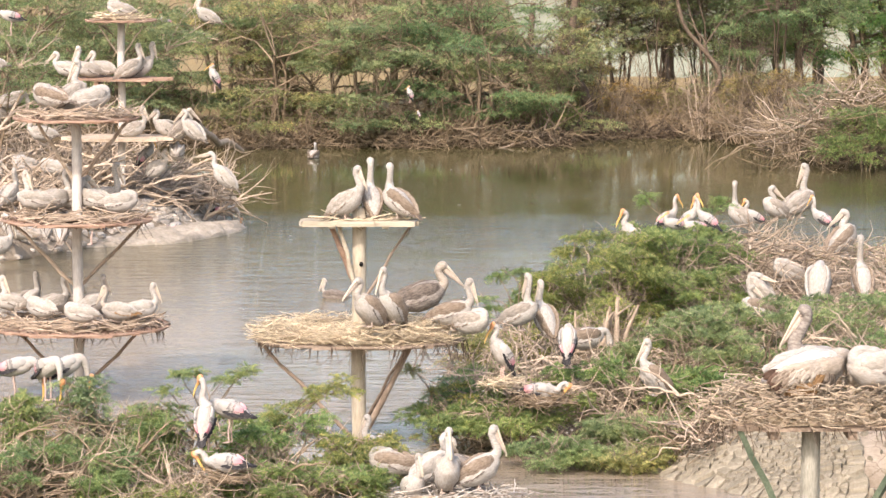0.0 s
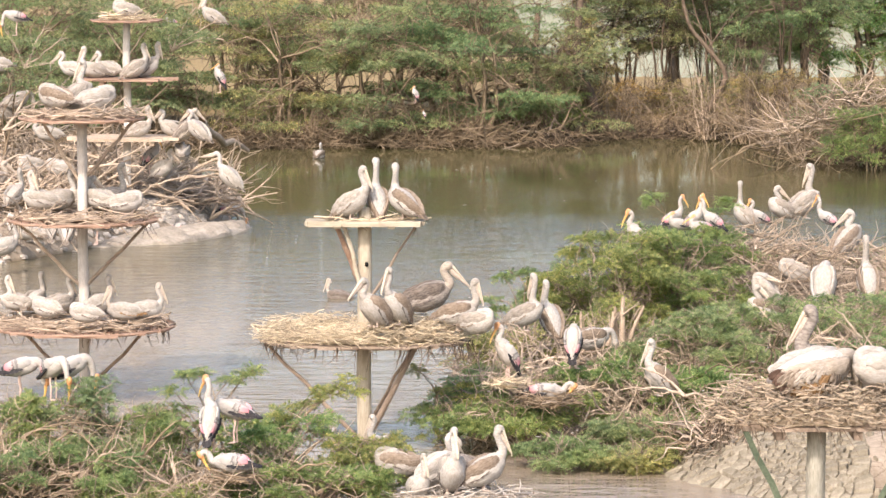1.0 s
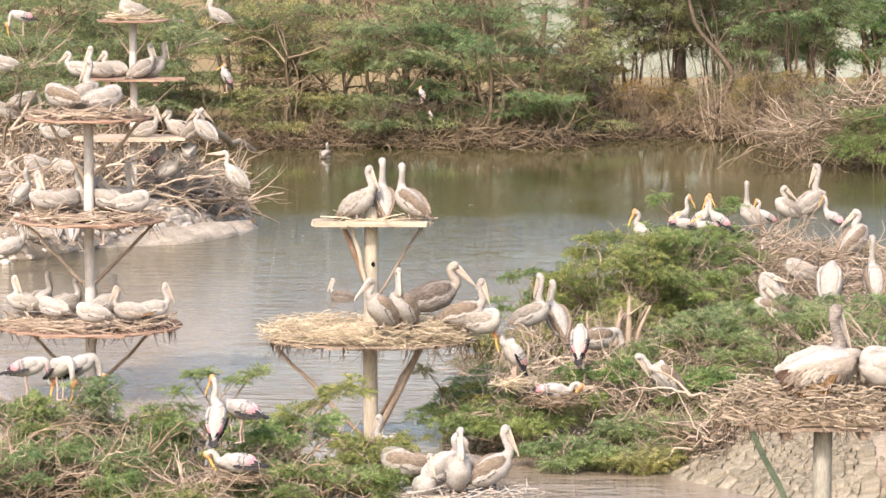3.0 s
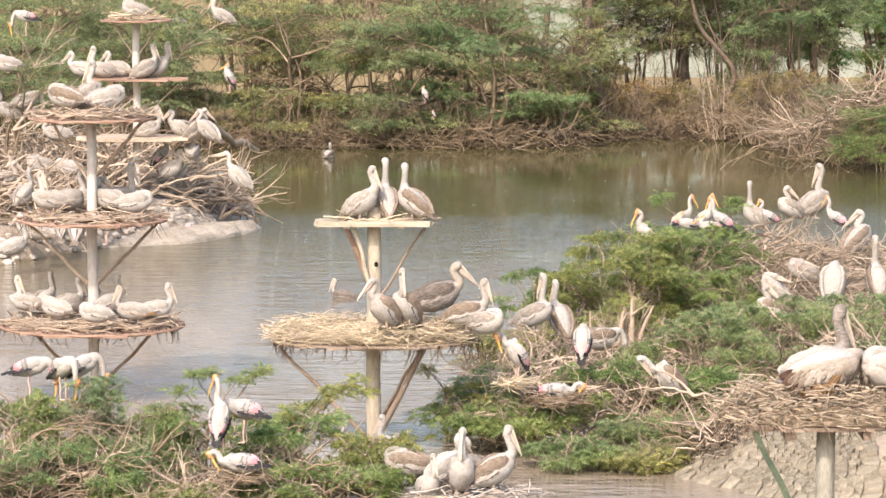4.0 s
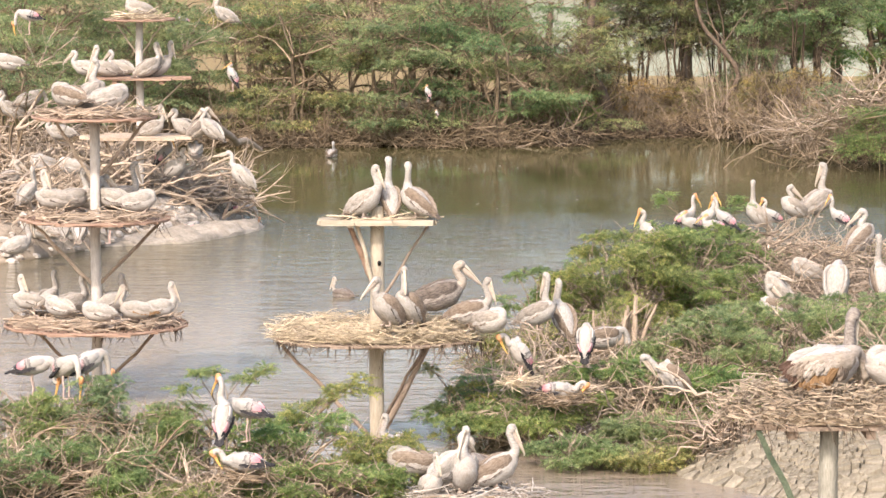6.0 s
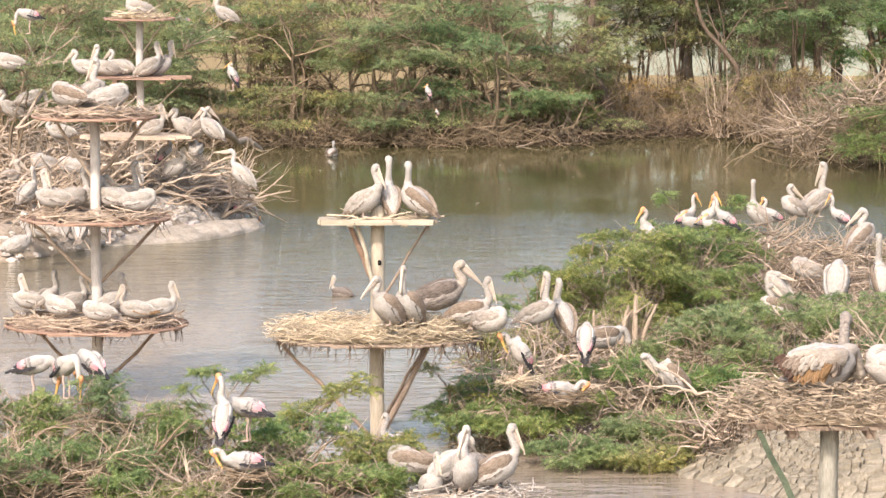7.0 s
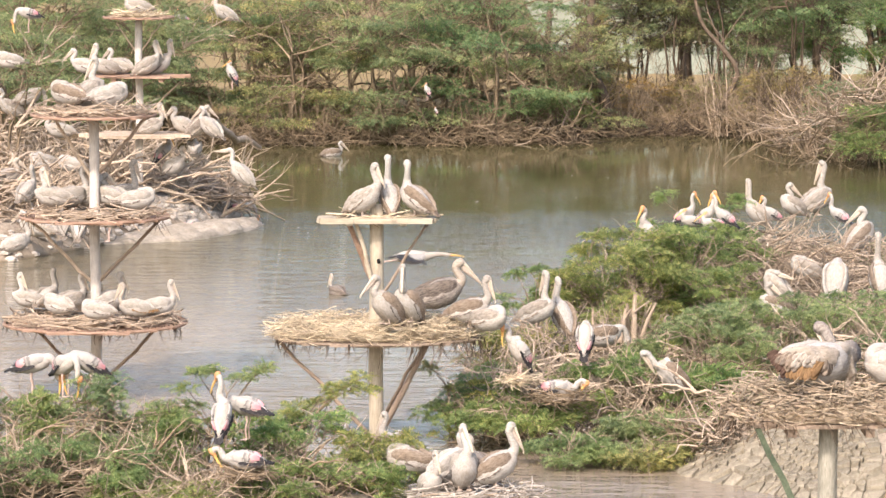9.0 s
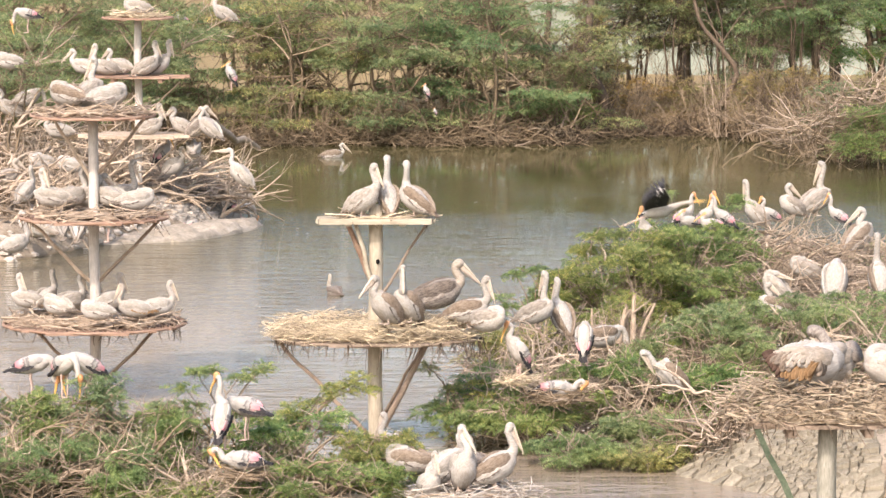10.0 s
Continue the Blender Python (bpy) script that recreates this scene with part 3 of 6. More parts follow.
def back_left_tower():
    t = thing("nest_tower", pose(-6.89, 96.0, 0), "tall pale nest tower post rising from the branch-covered island", "nest tower", "nest towers")
    v, f = round_post(5.32, 0.088, 33)
    child("post", mesh_from("post", v, f, M_POST_WHITE, True), t, pose(0, 0, -0.5))
    deck_round(t, 4.82, 0.80, M_PLANK_RED, 34, 0.05)
    deck_planks(t, 3.49, 1.18, 0.6, M_PLANK_RED, 35, 6, 0.05)
    deck_planks(t, 2.14, 1.34, 0.7, M_STICK, 36, 6, 0.07)
    for i, (a, b) in enumerate((((-0.05, 0, 4.05), (-0.5, 0, 4.72)), ((0.05, 0, 4.05), (0.5, 0, 4.72)), ((0.05, 0, 2.5), (0.95, 0, 3.4)), ((-0.05, 0, 2.5), (-0.9, 0, 3.4)), ((0.05, 0, 1.2), (1.05, 0, 2.1)))):
        brace(t, a, b, 0.02, M_STICK, 40 + i)


def right_tower():
    t = thing("nest_tower", pose(4.13, 45.0, 0), "grey timber post with green braces carrying a nest deck", "nest tower", "nest towers")
    v, f = round_post(4.2, 0.108, 53)
    child("post", mesh_from("post", v, f, M_POST_GREY, True), t, pose(0, 0, -1.45))
    deck_planks(t, 2.80, 0.92, 0.42, M_BRACE, 54, 7, 0.05)
    brace(t, (-0.10, -0.1, 1.3), (-0.78, -0.25, 2.80), 0.05, M_BRACE_GREEN, 55, "dark green metal brace", 4)
    brace(t, (0.17, 0.1, 1.02), (1.17, 0.12, 2.82), 0.05, M_BRACE_GREEN, 56, "dark green metal brace", 4)


centre_tower()
front_left_tower()
back_left_tower()
right_tower()
nest(-0.98, 62.5, 1.62, 1.6, 1.0, 0.34, 2600, "wide straw-coloured stick nest on the lower deck", 61, length=0.30, radius=0.0055, hang=150, fringe=1.8, mess=1.1, brown=0.06)
nest(-0.85, 62.5, 3.41, 0.75, 0.4, 0.06, 60, "thin scatter of sticks on the upper deck", 62, length=0.4, hang=8)
nest(-5.61, 68.0, 4.57, 0.95, 0.85, 0.14, 260, "untidy stick nest on the upper deck", 63, mat=M_STICK, length=0.5)
nest(-5.61, 68.0, 2.93, 1.15, 1.15, 0.13, 300, "untidy stick nest on the middle deck", 64, mat=M_STICK, length=0.5, hang=40)
nest(-5.61, 68.0, 1.21, 1.42, 1.42, 0.14, 520, "untidy stick nest on the lowest deck", 65, mat=M_STICK, length=0.4, hang=80, fringe=1.3)
nest(-6.89, 96.0, 4.87, 0.62, 0.6, 0.12, 120, "small stick nest on the top deck", 66, length=0.45)
nest(4.16, 45.0, 2.86, 1.22, 0.62, 0.46, 2600, "thick nest of dry sticks on the grey post", 67, length=0.17, radius=0.0072, hang=90, mat=M_STRAW_PALE, fringe=0.9, mess=1.8)


nest(0.38, 55.30, 0.37, 0.95, 0.55, 0.12, 300, "low stick nest whitened with droppings", 68, length=0.4, radius=0.008, mat=M_GUANO)
nest(1.72, 62.00, 0.71, 0.45, 0.35, 0.2, 200, "bowl of brown sticks in a bush", 69, length=0.4, radius=0.008, mat=M_TWIG)
nest(-2.59, 54.60, 0.73, 0.34, 0.3, 0.12, 90, "bowl of brown sticks in a bush", 70, length=0.4, radius=0.007, mat=M_TWIG)
nest(1.12, 62.00, 1.00, 0.3, 0.25, 0.12, 100, "small stick nest in a bush", 71, length=0.35, radius=0.006)

# ---- trees and shrubs of the far bank ----
ACACIA = "feathery green thorn acacia on the far bank"
rng_far = random.Random(4)


def far_shore(x):
    return 121.0 + 4.0 * bump01(x, 3.0, 5.0) - 10.0 * bump01(x, 8.6, 11.5)


for i in range(12):
    gx = -13.5 + i * 1.5 + rng_far.uniform(-0.4, 0.4)
    gy = 122.6 + rng_far.uniform(-0.6, 3.0)
    tree("acacia_tree", gx, gy, 0.35, 2.1, 1.9, 0.0, rng_far.uniform(3.4, 5.2), 25, 130, 0.26, M_LEAF_FAR, ACACIA, "tree", 100 + i, spread=0.90, group="far bank acacias", bark=M_TWIG, twigs=9, pairs=4, leaf=(0.30, 0.066), flat=0.075, twig_r=0.018)
for i in range(7):
    gx = -14 + i * 2.6 + rng_far.uniform(-0.5, 0.5)
    tree("acacia_tree", gx, 130.0 + rng_far.uniform(-1, 2), 0.4, 2.5, 2.2, 1.4, 6.6, 34, 98, 0.30, M_LEAF_FAR, ACACIA, "tree", 130 + i, spread=1.05, group="far bank acacias", bark=M_TWIG, twigs=5, pairs=4, leaf=(0.30, 0.064), flat=0.08, twig_r=0.017)
for i in range(7):
    gx = 4.8 + i * 1.15
    open_row = gx < 9.6
    tree("acacia_tree", gx, 129.0 + rng_far.uniform(-1, 2), 0.4, 1.7, 1.6, 2.5 if open_row else 1.9, 6.2, 22 if open_row else 30, 56, 0.28, M_LEAF_FAR, "thin-leaved acacia with light showing through", "tree", 140 + i, spread=0.6, trunk=0.05, group="far bank acacias", bark=M_BARK, twigs=10, leaf=(0.30, 0.062), flat=0.14)
for i in range(9):
    gx = 6.6 + i * 1.05 + rng_far.uniform(-0.4, 0.4)
    if i in (0, 2):
        continue
    tree("shade_tree", gx, 134.5 + rng_far.uniform(-1.5, 3.5), 0.4, 1.5, 1.5, 2.7 if gx < 9.4 else 1.5, 8.2 if gx < 9.4 else 6.5, 24 if gx < 9.4 else 38, 66, 0.34, M_LEAF_DARK, "tall dark green tree with bare lower trunk", "tree", 150 + i, spread=0.66, group="tall trees behind", trunk=0.16, stems=2)
for i in range(15):
    gx = 3.2 + i * 0.68 + rng_far.uniform(-0.3, 0.3)
    if 4.6 < gx < 9.0:
        continue
    tree("dry_shrub", gx, far_shore(gx) + 3.2 + rng_far.uniform(-1.0, 1.8), 0.3, 1.1, 1.0, 0.4, rng_far.uniform(1.7, 2.7), 20, 44, 0.22, M_LEAF_DRY if i % 3 else M_LEAF_FAR, "straw-brown half-dry shrub on the far bank", "bush", 160 + i, spread=0.42, trunk=0.04, group="dry shrubs", bark=M_TWIG, twigs=14, twig_r=0.016)
tree("acacia_bush", 11.8, 113.4, 0.2, 1.2, 0.9, 0.2, 1.5, 30, 70, 0.24, M_LEAF_NEAR, "low yellow-green bush at the bank's edge", "bush", 168, spread=0.45, trunk=0.04, bark=M_TWIG)
tree("shade_bush", 3.2, 124.6, 0.3, 1.2, 0.9, 0.2, 1.5, 30, 60, 0.24, M_LEAF_DARK, "dark green bush in the shade under the acacias", "bush", 169, spread=0.4, trunk=0.04, bark=M_TWIG_DARK)
for i in range(17):
    gx = -7.5 + i * 1.3
    gy = far_shore(gx)
    tall = rng_far.uniform(0.5, 1.1) if gx < 4 else rng_far.uniform(0.35, 0.6) if gx < 9.0 else rng_far.uniform(0.9, 1.6)
    tangle("brushwood", gx, gy + 1.3, 0.0, 1.6, 1.2, tall, 150 if gx < 4 else 90 if gx < 9.0 else 210, 1.2, 0.018, M_TWIG, "tangled brown leafless twigs along the shore", "brushwood", 170 + i, lie=0.6 if gx < 9 else 0.9, group="bank brushwood")
for i in range(6):
    tangle("fallen_branches", 9.6 + i * 0.55, 113.6 + (i % 3) * 0.9, 0.3 + 0.28 * i, 1.3, 0.8, 0.9, 46, 1.9, 0.020, M_STICK if i % 3 == 1 else M_TWIG, "pale bare branches leaning over the bank", "branches", 190 + i, lie=0.3, group="bank brushwood")


for i, (gx, gy, z0, z1) in enumerate(((5.0, 130.0, 1.5, 4.2), (6.1, 131.2, 2.1, 4.4), (7.2, 130.4, 2.1, 4.6), (8.3, 131.5, 2.2, 4.4), (9.5, 129.8, 1.4, 3.6), (4.2, 127.4, 0.9, 3.2))):
    tree("acacia_tree", gx, gy, 0.4, 1.0, 1.0, z0 - 0.2, z1, 26, 46, 0.24, M_LEAF_DRY if i in (0, 5) else M_LEAF_FAR, "thin-leaved acacia with light showing through", "tree", 640 + i, spread=0.42, trunk=0.045, group="far bank acacias", bark=M_TWIG_DARK, twigs=12, leaf=(0.30, 0.066), flat=0.22, twig_r=0.013)
for i in range(7):
    tangle("brushwood", 3.6 + i * 0.85, far_shore(3.6 + i * 0.85) + 0.6, -0.05, 0.9, 0.6, 0.4, 60, 0.8, 0.020, M_TWIG if i % 2 else M_TWIG_DARK, "low dark driftwood along the waterline", "brushwood", 650 + i, lie=0.25, group="bank brushwood")
for i, (gx, gy) in enumerate(((4.9, 128.2), (5.9, 127.4), (6.9, 128.6), (7.8, 127.6), (8.7, 128.2), (9.5, 127.0))):
    tree("dry_shrub", gx, gy, 0.35, 0.8, 0.7, 0.2, 1.25, 16, 26, 0.2, M_LEAF_DRY, "straw-brown half-dry shrub on the far bank", "bush", 660 + i, spread=0.3, trunk=0.035, group="dry shrubs", bark=M_TWIG, twigs=14, twig_r=0.014)


def bare_shrub(x, y, z, h, n, spread, seed, mat, r=0.022, lean=0.0, label="leafless shrub of fanned brown stems on the shore"):
    """A leafless shrub: stems that fan out from one stool, each forking twice into fine twigs."""
    rng = np.random.default_rng(seed)
    root = thing("bare_shrub", pose(x, y, z), label, "bush", "bare shrubs")
    for i in range(n):
        a = rng.uniform(0, 2 * math.pi)
        way = np.array((math.cos(a) * spread * rng.uniform(0.3, 1.0) + lean, math.sin(a) * spread * 0.6, 1.0))
        main = bent_stick(rng, (rng.normal(0, 0.12), rng.normal(0, 0.12), -0.1), way, h * rng.uniform(0.7, 1.25), r * rng.uniform(0.6, 1.2), 0.10, 7, 0.35)
        paths = [main]
        for k in range(5):
            q, rq = main[int(rng.integers(2, 7))]
            side = bent_stick(rng, q, way + rng.normal(0, 0.75, 3), h * rng.uniform(0.2, 0.5), rq * 0.7, 0.2, 5)
            paths.append(side)
            paths.append(bent_stick(rng, side[2][0], way + rng.normal(0, 0.9, 3), h * 0.2, rq * 0.45, 0.2, 4))
        child("stem", mesh_from("stem", *tubes(paths, 4), mat, True), root)


for i, (gx, gy, h, n, sp, ln) in enumerate(((8.15, 124.4, 2.0, 7, 0.55, -0.1), (7.4, 125.6, 1.5, 6, 0.6, 0.1), (6.4, 125.8, 1.2, 6, 0.7, 0.0), (5.5, 125.6, 1.6, 7, 0.6, 0.1), (4.7, 125.4, 1.7, 6, 0.5, 0.1), (3.9, 124.4, 1.4, 6, 0.7, -0.2),
                                            (9.0, 122.6, 1.8, 9, 0.6, -0.3), (9.7, 119.8, 1.9, 10, 0.7, -0.2), (10.2, 116.8, 2.0, 10, 0.7, -0.3), (10.9, 115.2, 1.9, 9, 0.8, -0.2), (2.2, 123.0, 1.2, 7, 0.9, 0.1), (0.6, 122.4, 1.1, 7, 1.0, 0.0), (-1.4, 122.2, 1.0, 7, 1.0, 0.2),
                                            (-3.4, 122.0, 1.1, 7, 1.0, 0.0), (9.4, 124.8, 2.2, 8, 0.5, 0.1), (10.4, 122.0, 2.2, 8, 0.5, 0.0))):
    bare_shrub(gx, gy, 0.15, h, n, sp, 600 + i, M_TWIG_PALE if i in (0, 8) else M_TWIG_DARK if i in (4, 7, 14, 15) else M_TWIG, lean=ln)


for i, (gx, gy, h) in enumerate(((5.3, 128.4, 2.6), (6.3, 129.2, 2.8), (7.1, 128.2, 2.4), (8.0, 129.4, 2.8), (8.8, 127.4, 2.5), (9.8, 127.8, 2.8), (10.8, 128.6, 2.8))):
    bare_shrub(gx, gy, 0.4, h, 7, 0.5, 680 + i, M_TWIG_DARK if i % 2 else M_TWIG, 0.017, 0.1 - 0.05 * (i % 3), "tall leafless shrub of fine brown stems")


def old_trunk(x, y, z, label, seed, *line, r=0.13):
    """A crooked dark trunk with two limbs near its top."""
    rng = np.random.default_rng(seed)
    root = thing("old_trunk", pose(x, y, z), label, "tree trunk", "old trunks")
    at = [np.array((0.0, 0.0, -0.3))] + [np.array((a - x, 0.0, c - z)) for a, c in line]
    path = [(Vector(p), r * (1.15 - 0.6 * i / (len(at) * 3 - 3))) for i, p in enumerate(spline([tuple(q) for q in at], 3))]
    child("trunk", mesh_from("trunk", *tubes([path], 9), M_TWIG_DARK, True), root)
    for k in (-1, 1):
        q, rq = path[len(path) // 2 + (1 if k > 0 else 0)]
        child("limb", mesh_from("limb", *tubes([limb(rng, q, np.array(q) + np.array((0.8 * k, 0.3, 1.1)), rq * 0.45, 0.012, 0.08, 7)], 6), M_TWIG_DARK, True), root)


old_trunk(8.1, 127.0, 0.5, "crooked dark trunk leaning at the bank", 701, (8.25, 0.7), (8.85, 1.75), (8.3, 2.6), (7.7, 3.4), (7.4, 5.0), r=0.085)
old_trunk(4.85, 126.0, 0.4, "dark old acacia trunk at the bank", 702, (4.8, 1.1), (4.45, 1.9), (4.35, 2.9), (4.5, 4.6), r=0.17)
old_trunk(3.3, 126.0, 0.4, "dark old acacia trunk at the bank", 703, (3.25, 1.2), (3.1, 2.2), (3.2, 4.0), r=0.15)

# ---- the island of dead branches ----
for i, (gx, gy, rx, ry, h, n) in enumerate(((-9.6, 93.2, 2.4, 3.2, 0.9, 480), (-7.6, 97.4, 1.7, 2.4, 0.8, 300), (-6.0, 99.0, 1.2, 1.8, 0.5, 130), (-5.3, 99.4, 0.8, 0.9, 0.3, 40), (-5.7, 97.9, 1.1, 1.0, 0.15, 110), (-9.5, 99.6, 2.6, 3, 1.7, 420), (-7.4, 101.2, 1.8, 2.2, 1.2, 260))):
    tangle("branch_heap", gx, gy, 0.6, rx, ry, h, n, 1.2, 0.029, M_STICK, "heap of sun-bleached dead branches on the island", "branch heap", 200 + i, group="branch heaps", lie=0.3)
for i, (gx, gy, rx) in enumerate(((-9.4, 94.0, 2.0), (-8.2, 96.6, 1.4))):
    tangle("branch_heap", gx, gy, 0.5, rx, 1.8, 0.8, 220, 0.9, 0.016, M_TWIG, "brown twigs packed under the bleached branches", "branch heap", 215 + i, group="branch heaps", lie=0.3)
for i, (gx, gy, rz) in enumerate(((-12.2, 104, 5.4), (-9.8, 105, 5.0), (-7.8, 106, 4.6), (-10.8, 101.5, 4.4))):
    tree("acacia_tree", gx, gy, 0.6, 1.9, 1.8, 1.6, rz, 34, 78, 0.25, M_LEAF_FAR, "green thorn acacia behind the branch-covered island", "tree", 220 + i, spread=0.76, group="island acacias", bark=M_TWIG, twigs=5, leaf=(0.30, 0.064), flat=0.09)

# ---- shrubs of the near islands ----
for i, (gx, gy, rx, ry, z1, pads) in enumerate(((-5.8, 56.4, 1.2, 1.0, 1.85, 34), (-4.5, 56.6, 1.2, 1.0, 1.75, 32), (-3.2, 56.9, 1.2, 0.9, 1.35, 30), (-1.9, 56.6, 1.1, 1.0, 1.35, 30), (-0.9, 56.6, 0.7, 0.8, 1.1, 20), (-5.2, 55.0, 1.5, 0.9, 1.15, 34), (-3.4, 54.6, 1.4, 0.7, 0.55, 26), (-1.6, 55.2, 1.2, 0.8, 0.85, 26))):
    tree("acacia_bush", gx, gy, 0.05, rx, ry, 0.2, z1, int(pads * 1.5), 62, 0.135, M_LEAF_COOL if i in (1, 5) else M_LEAF_NEAR, "low feathery green acacia bush with bare twigs", "bush", 240 + i, spread=0.21, trunk=0.035, group="near bushes", bark=M_TWIG_PALE, twigs=8, pairs=5, leaf=(0.34, 0.075), flat=0.3)
for i, (gx, gy, rx, ry, z1, pads) in enumerate(((2.9, 70.0, 1.3, 1.4, 2.35, 84), (4.2, 70.5, 1.2, 1.5, 2.3, 72), (2.2, 71.0, 0.9, 1.2, 1.8, 26), (1.0, 64.4, 0.8, 0.8, 0.85, 9), (0.7, 62.7, 0.9, 0.5, 0.45, 11), (1.0, 61.9, 0.9, 0.5, 0.35, 18), (1.5, 63.3, 1.2, 1.0, 0.75, 14), (3.0, 63.4, 1.2, 1.0, 1.0, 19), (4.2, 65.2, 1.4, 1.3, 1.5, 38), (5.5, 66.8, 1.3, 1.3, 1.55, 30), (6.9, 68.2, 1.2, 1.2, 1.5, 24), (4.3, 73.2, 1.3, 1.0, 2.3, 62), (6.4, 77.2, 1.3, 0.8, 1.3, 18), (8.0, 76.8, 1.2, 0.9, 1.4, 18), (7.4, 64.6, 1.4, 1.0, 1.2, 30), (1.0, 67.0, 0.8, 0.9, 1.2, 16), (3.2, 61.3, 0.9, 0.6, 0.35, 18), (2.0, 60.5, 0.8, 0.6, 0.45, 12), (2.9, 60.4, 0.8, 0.6, 0.35, 11), (3.4, 60.9, 0.6, 0.5, 0.75, 16), (4.3, 62.8, 0.7, 0.6, 0.9, 24))):
    tree("acacia_bush", gx, gy, 0.25 if gy > 61.2 else -0.05, rx, ry, 0.15, z1, int(pads * 1.4), 68, 0.145, M_LEAF_NEAR if i in (0, 1, 2, 4, 5, 6, 7, 11, 20) else M_LEAF_COOL, "spreading feathery green acacia bush on the islet", "bush", 260 + i, spread=0.25, trunk=0.028, group="islet bushes", bark=M_TWIG_PALE, twigs=7, pairs=5, leaf=(0.34, 0.075), flat=0.3)
for i, (gx, gy, gz, rx, ry, h, n) in enumerate(((1.5, 66.3, 0.45, 1.3, 1.3, 0.75, 240), (2.9, 66.0, 0.45, 1.0, 1.0, 0.7, 170), (6.2, 76.0, 0.5, 1.4, 2.0, 1.4, 800), (7.7, 75.5, 0.5, 1.3, 2.0, 1.35, 700), (6.2, 70.8, 0.5, 1.2, 1.4, 0.9, 260), (3.8, 62.0, 0.15, 1.0, 0.8, 0.4, 90), (4.0, 60.4, 0.1, 0.5, 0.5, 0.6, 80), (1.1, 62.2, 0.0, 0.9, 0.7, 0.45, 130), (7.8, 71.5, 0.5, 1.2, 1.4, 1.1, 240), (5.0, 63.0, 0.7, 1.4, 0.9, 0.5, 160), (1.9, 64.2, 0.45, 1.3, 0.8, 0.75, 260), (1.2, 63.6, 0.3, 0.7, 0.7, 0.6, 130), (3.3, 64.4, 0.5, 0.9, 0.7, 0.6, 130), (5.35, 73.6, 0.6, 0.75, 1.4, 1.75, 420), (5.5, 71.0, 0.6, 0.7, 1.0, 1.15, 260), (6.5, 73.4, 0.6, 0.8, 1.2, 1.5, 300), (2.4, 63.0, 0.35, 1.2, 0.7, 0.55, 200))):
    tangle("branch_heap", gx, gy, gz, rx, ry, h, n, 0.8, 0.015, M_STICK if i in (0, 2, 3, 4, 8, 10, 11, 16) else M_TWIG_PALE if i in (13, 14, 15) else M_TWIG, "heap of dry branches used as a nesting mound", "branch heap", 290 + i, group="branch heaps", lie=0.35)


# ---- the dried mud bank: broken plates, crumbs between them ----
def cut(poly, q, n):
    """The part of a polygon on the near side of a line through q with normal n."""
    out = []
    for k in range(len(poly)):
        a, b = poly[k], poly[(k + 1) % len(poly)]
        da, db = (a - q).dot(n), (b - q).dot(n)
        if da <= 0:
            out.append(a)
        if da * db < 0:
            out.append(a + (b - a) * (da / (da - db)))
    return out


def mud_plates(parent):
    """Plates that dried and broke apart, each cut out by its neighbours, tilted and proud of the silt."""
    rng = np.random.default_rng(78)
    sites = []
    for k in range(7000):
        x, y = rng.uniform(3.3, 5.9), rng.uniform(55.8, 60.4)
        gap = 0.20 if noise.noise(Vector((x * 0.9, y * 0.7, 5.0))) > 0.12 else 0.105
        if ground_height(x, y) > 0.0 and all((x - u) ** 2 + ((y - w) * 2.1) ** 2 > gap * gap for u, w in sites):
            sites.append((x, y))
    sites = sorted((np.array(q) for q in sites), key=lambda q: q[1])
    spots = np.array(sites)
    rest = []
    for c in sites:
        poly = [c + np.array((math.cos(a), math.sin(a))) * 0.22 for a in np.linspace(0, 2 * math.pi, 9)[:-1] + rng.uniform(0, 1)]
        for o in spots[np.abs(spots - c).max(axis=1) < 0.5]:
            d = o - c
            ln = np.linalg.norm(d)
            if ln > 1e-6:
                poly = cut(poly, c + d * 0.5 - d / ln * rng.uniform(0.002, 0.018), d / ln)
        if len(poly) < 3:
            continue
        z = ground_height(*c)
        slope = np.array((ground_height(c[0] + 0.3, c[1]) - ground_height(c[0] - 0.3, c[1]), ground_height(c[0], c[1] + 0.3) - ground_height(c[0], c[1] - 0.3))) / 0.6 + rng.normal(0, 0.13, 2)
        h = rng.uniform(0.02, 0.07)
        low, rim, top = [], [], []
        for p in poly:
            d = p - c + rng.normal(0, 0.006, 2)
            e = d * rng.uniform(0.86, 0.95)
            low.append((d[0] * 1.03, d[1] * 1.03, slope.dot(d) - 0.14))
            rim.append((d[0], d[1], slope.dot(d) + h * rng.uniform(0.6, 0.85)))
            top.append((e[0], e[1], slope.dot(e) + h * rng.uniform(0.92, 1.12)))
        k = len(poly)
        v = low + rim + top + [(0, 0, h)]
        f = [(i, (i + 1) % k, (i + 1) % k + k, i + k) for i in range(k)] + [(i + k, (i + 1) % k + k, (i + 1) % k + 2 * k, i + 2 * k) for i in range(k)] + [(i + 2 * k, (i + 1) % k + 2 * k, 3 * k) for i in range(k)]
        if c[1] < sites[min(299, len(sites) - 1)][1]:
            child("mud_plate", mesh_from("mud_plate", v, f, M_MUD), parent, pose(c[0], c[1], z + 0.03))
        else:
            rest.append(([(q[0] + c[0], q[1] + c[1], q[2] + z + 0.03) for q in v], f))
    if rest:
        tagged(child("mud_crust", mesh_from("mud_crust", *joined(*rest), M_MUD), parent), "pale broken mud crust higher on the bank", kind="stuff")


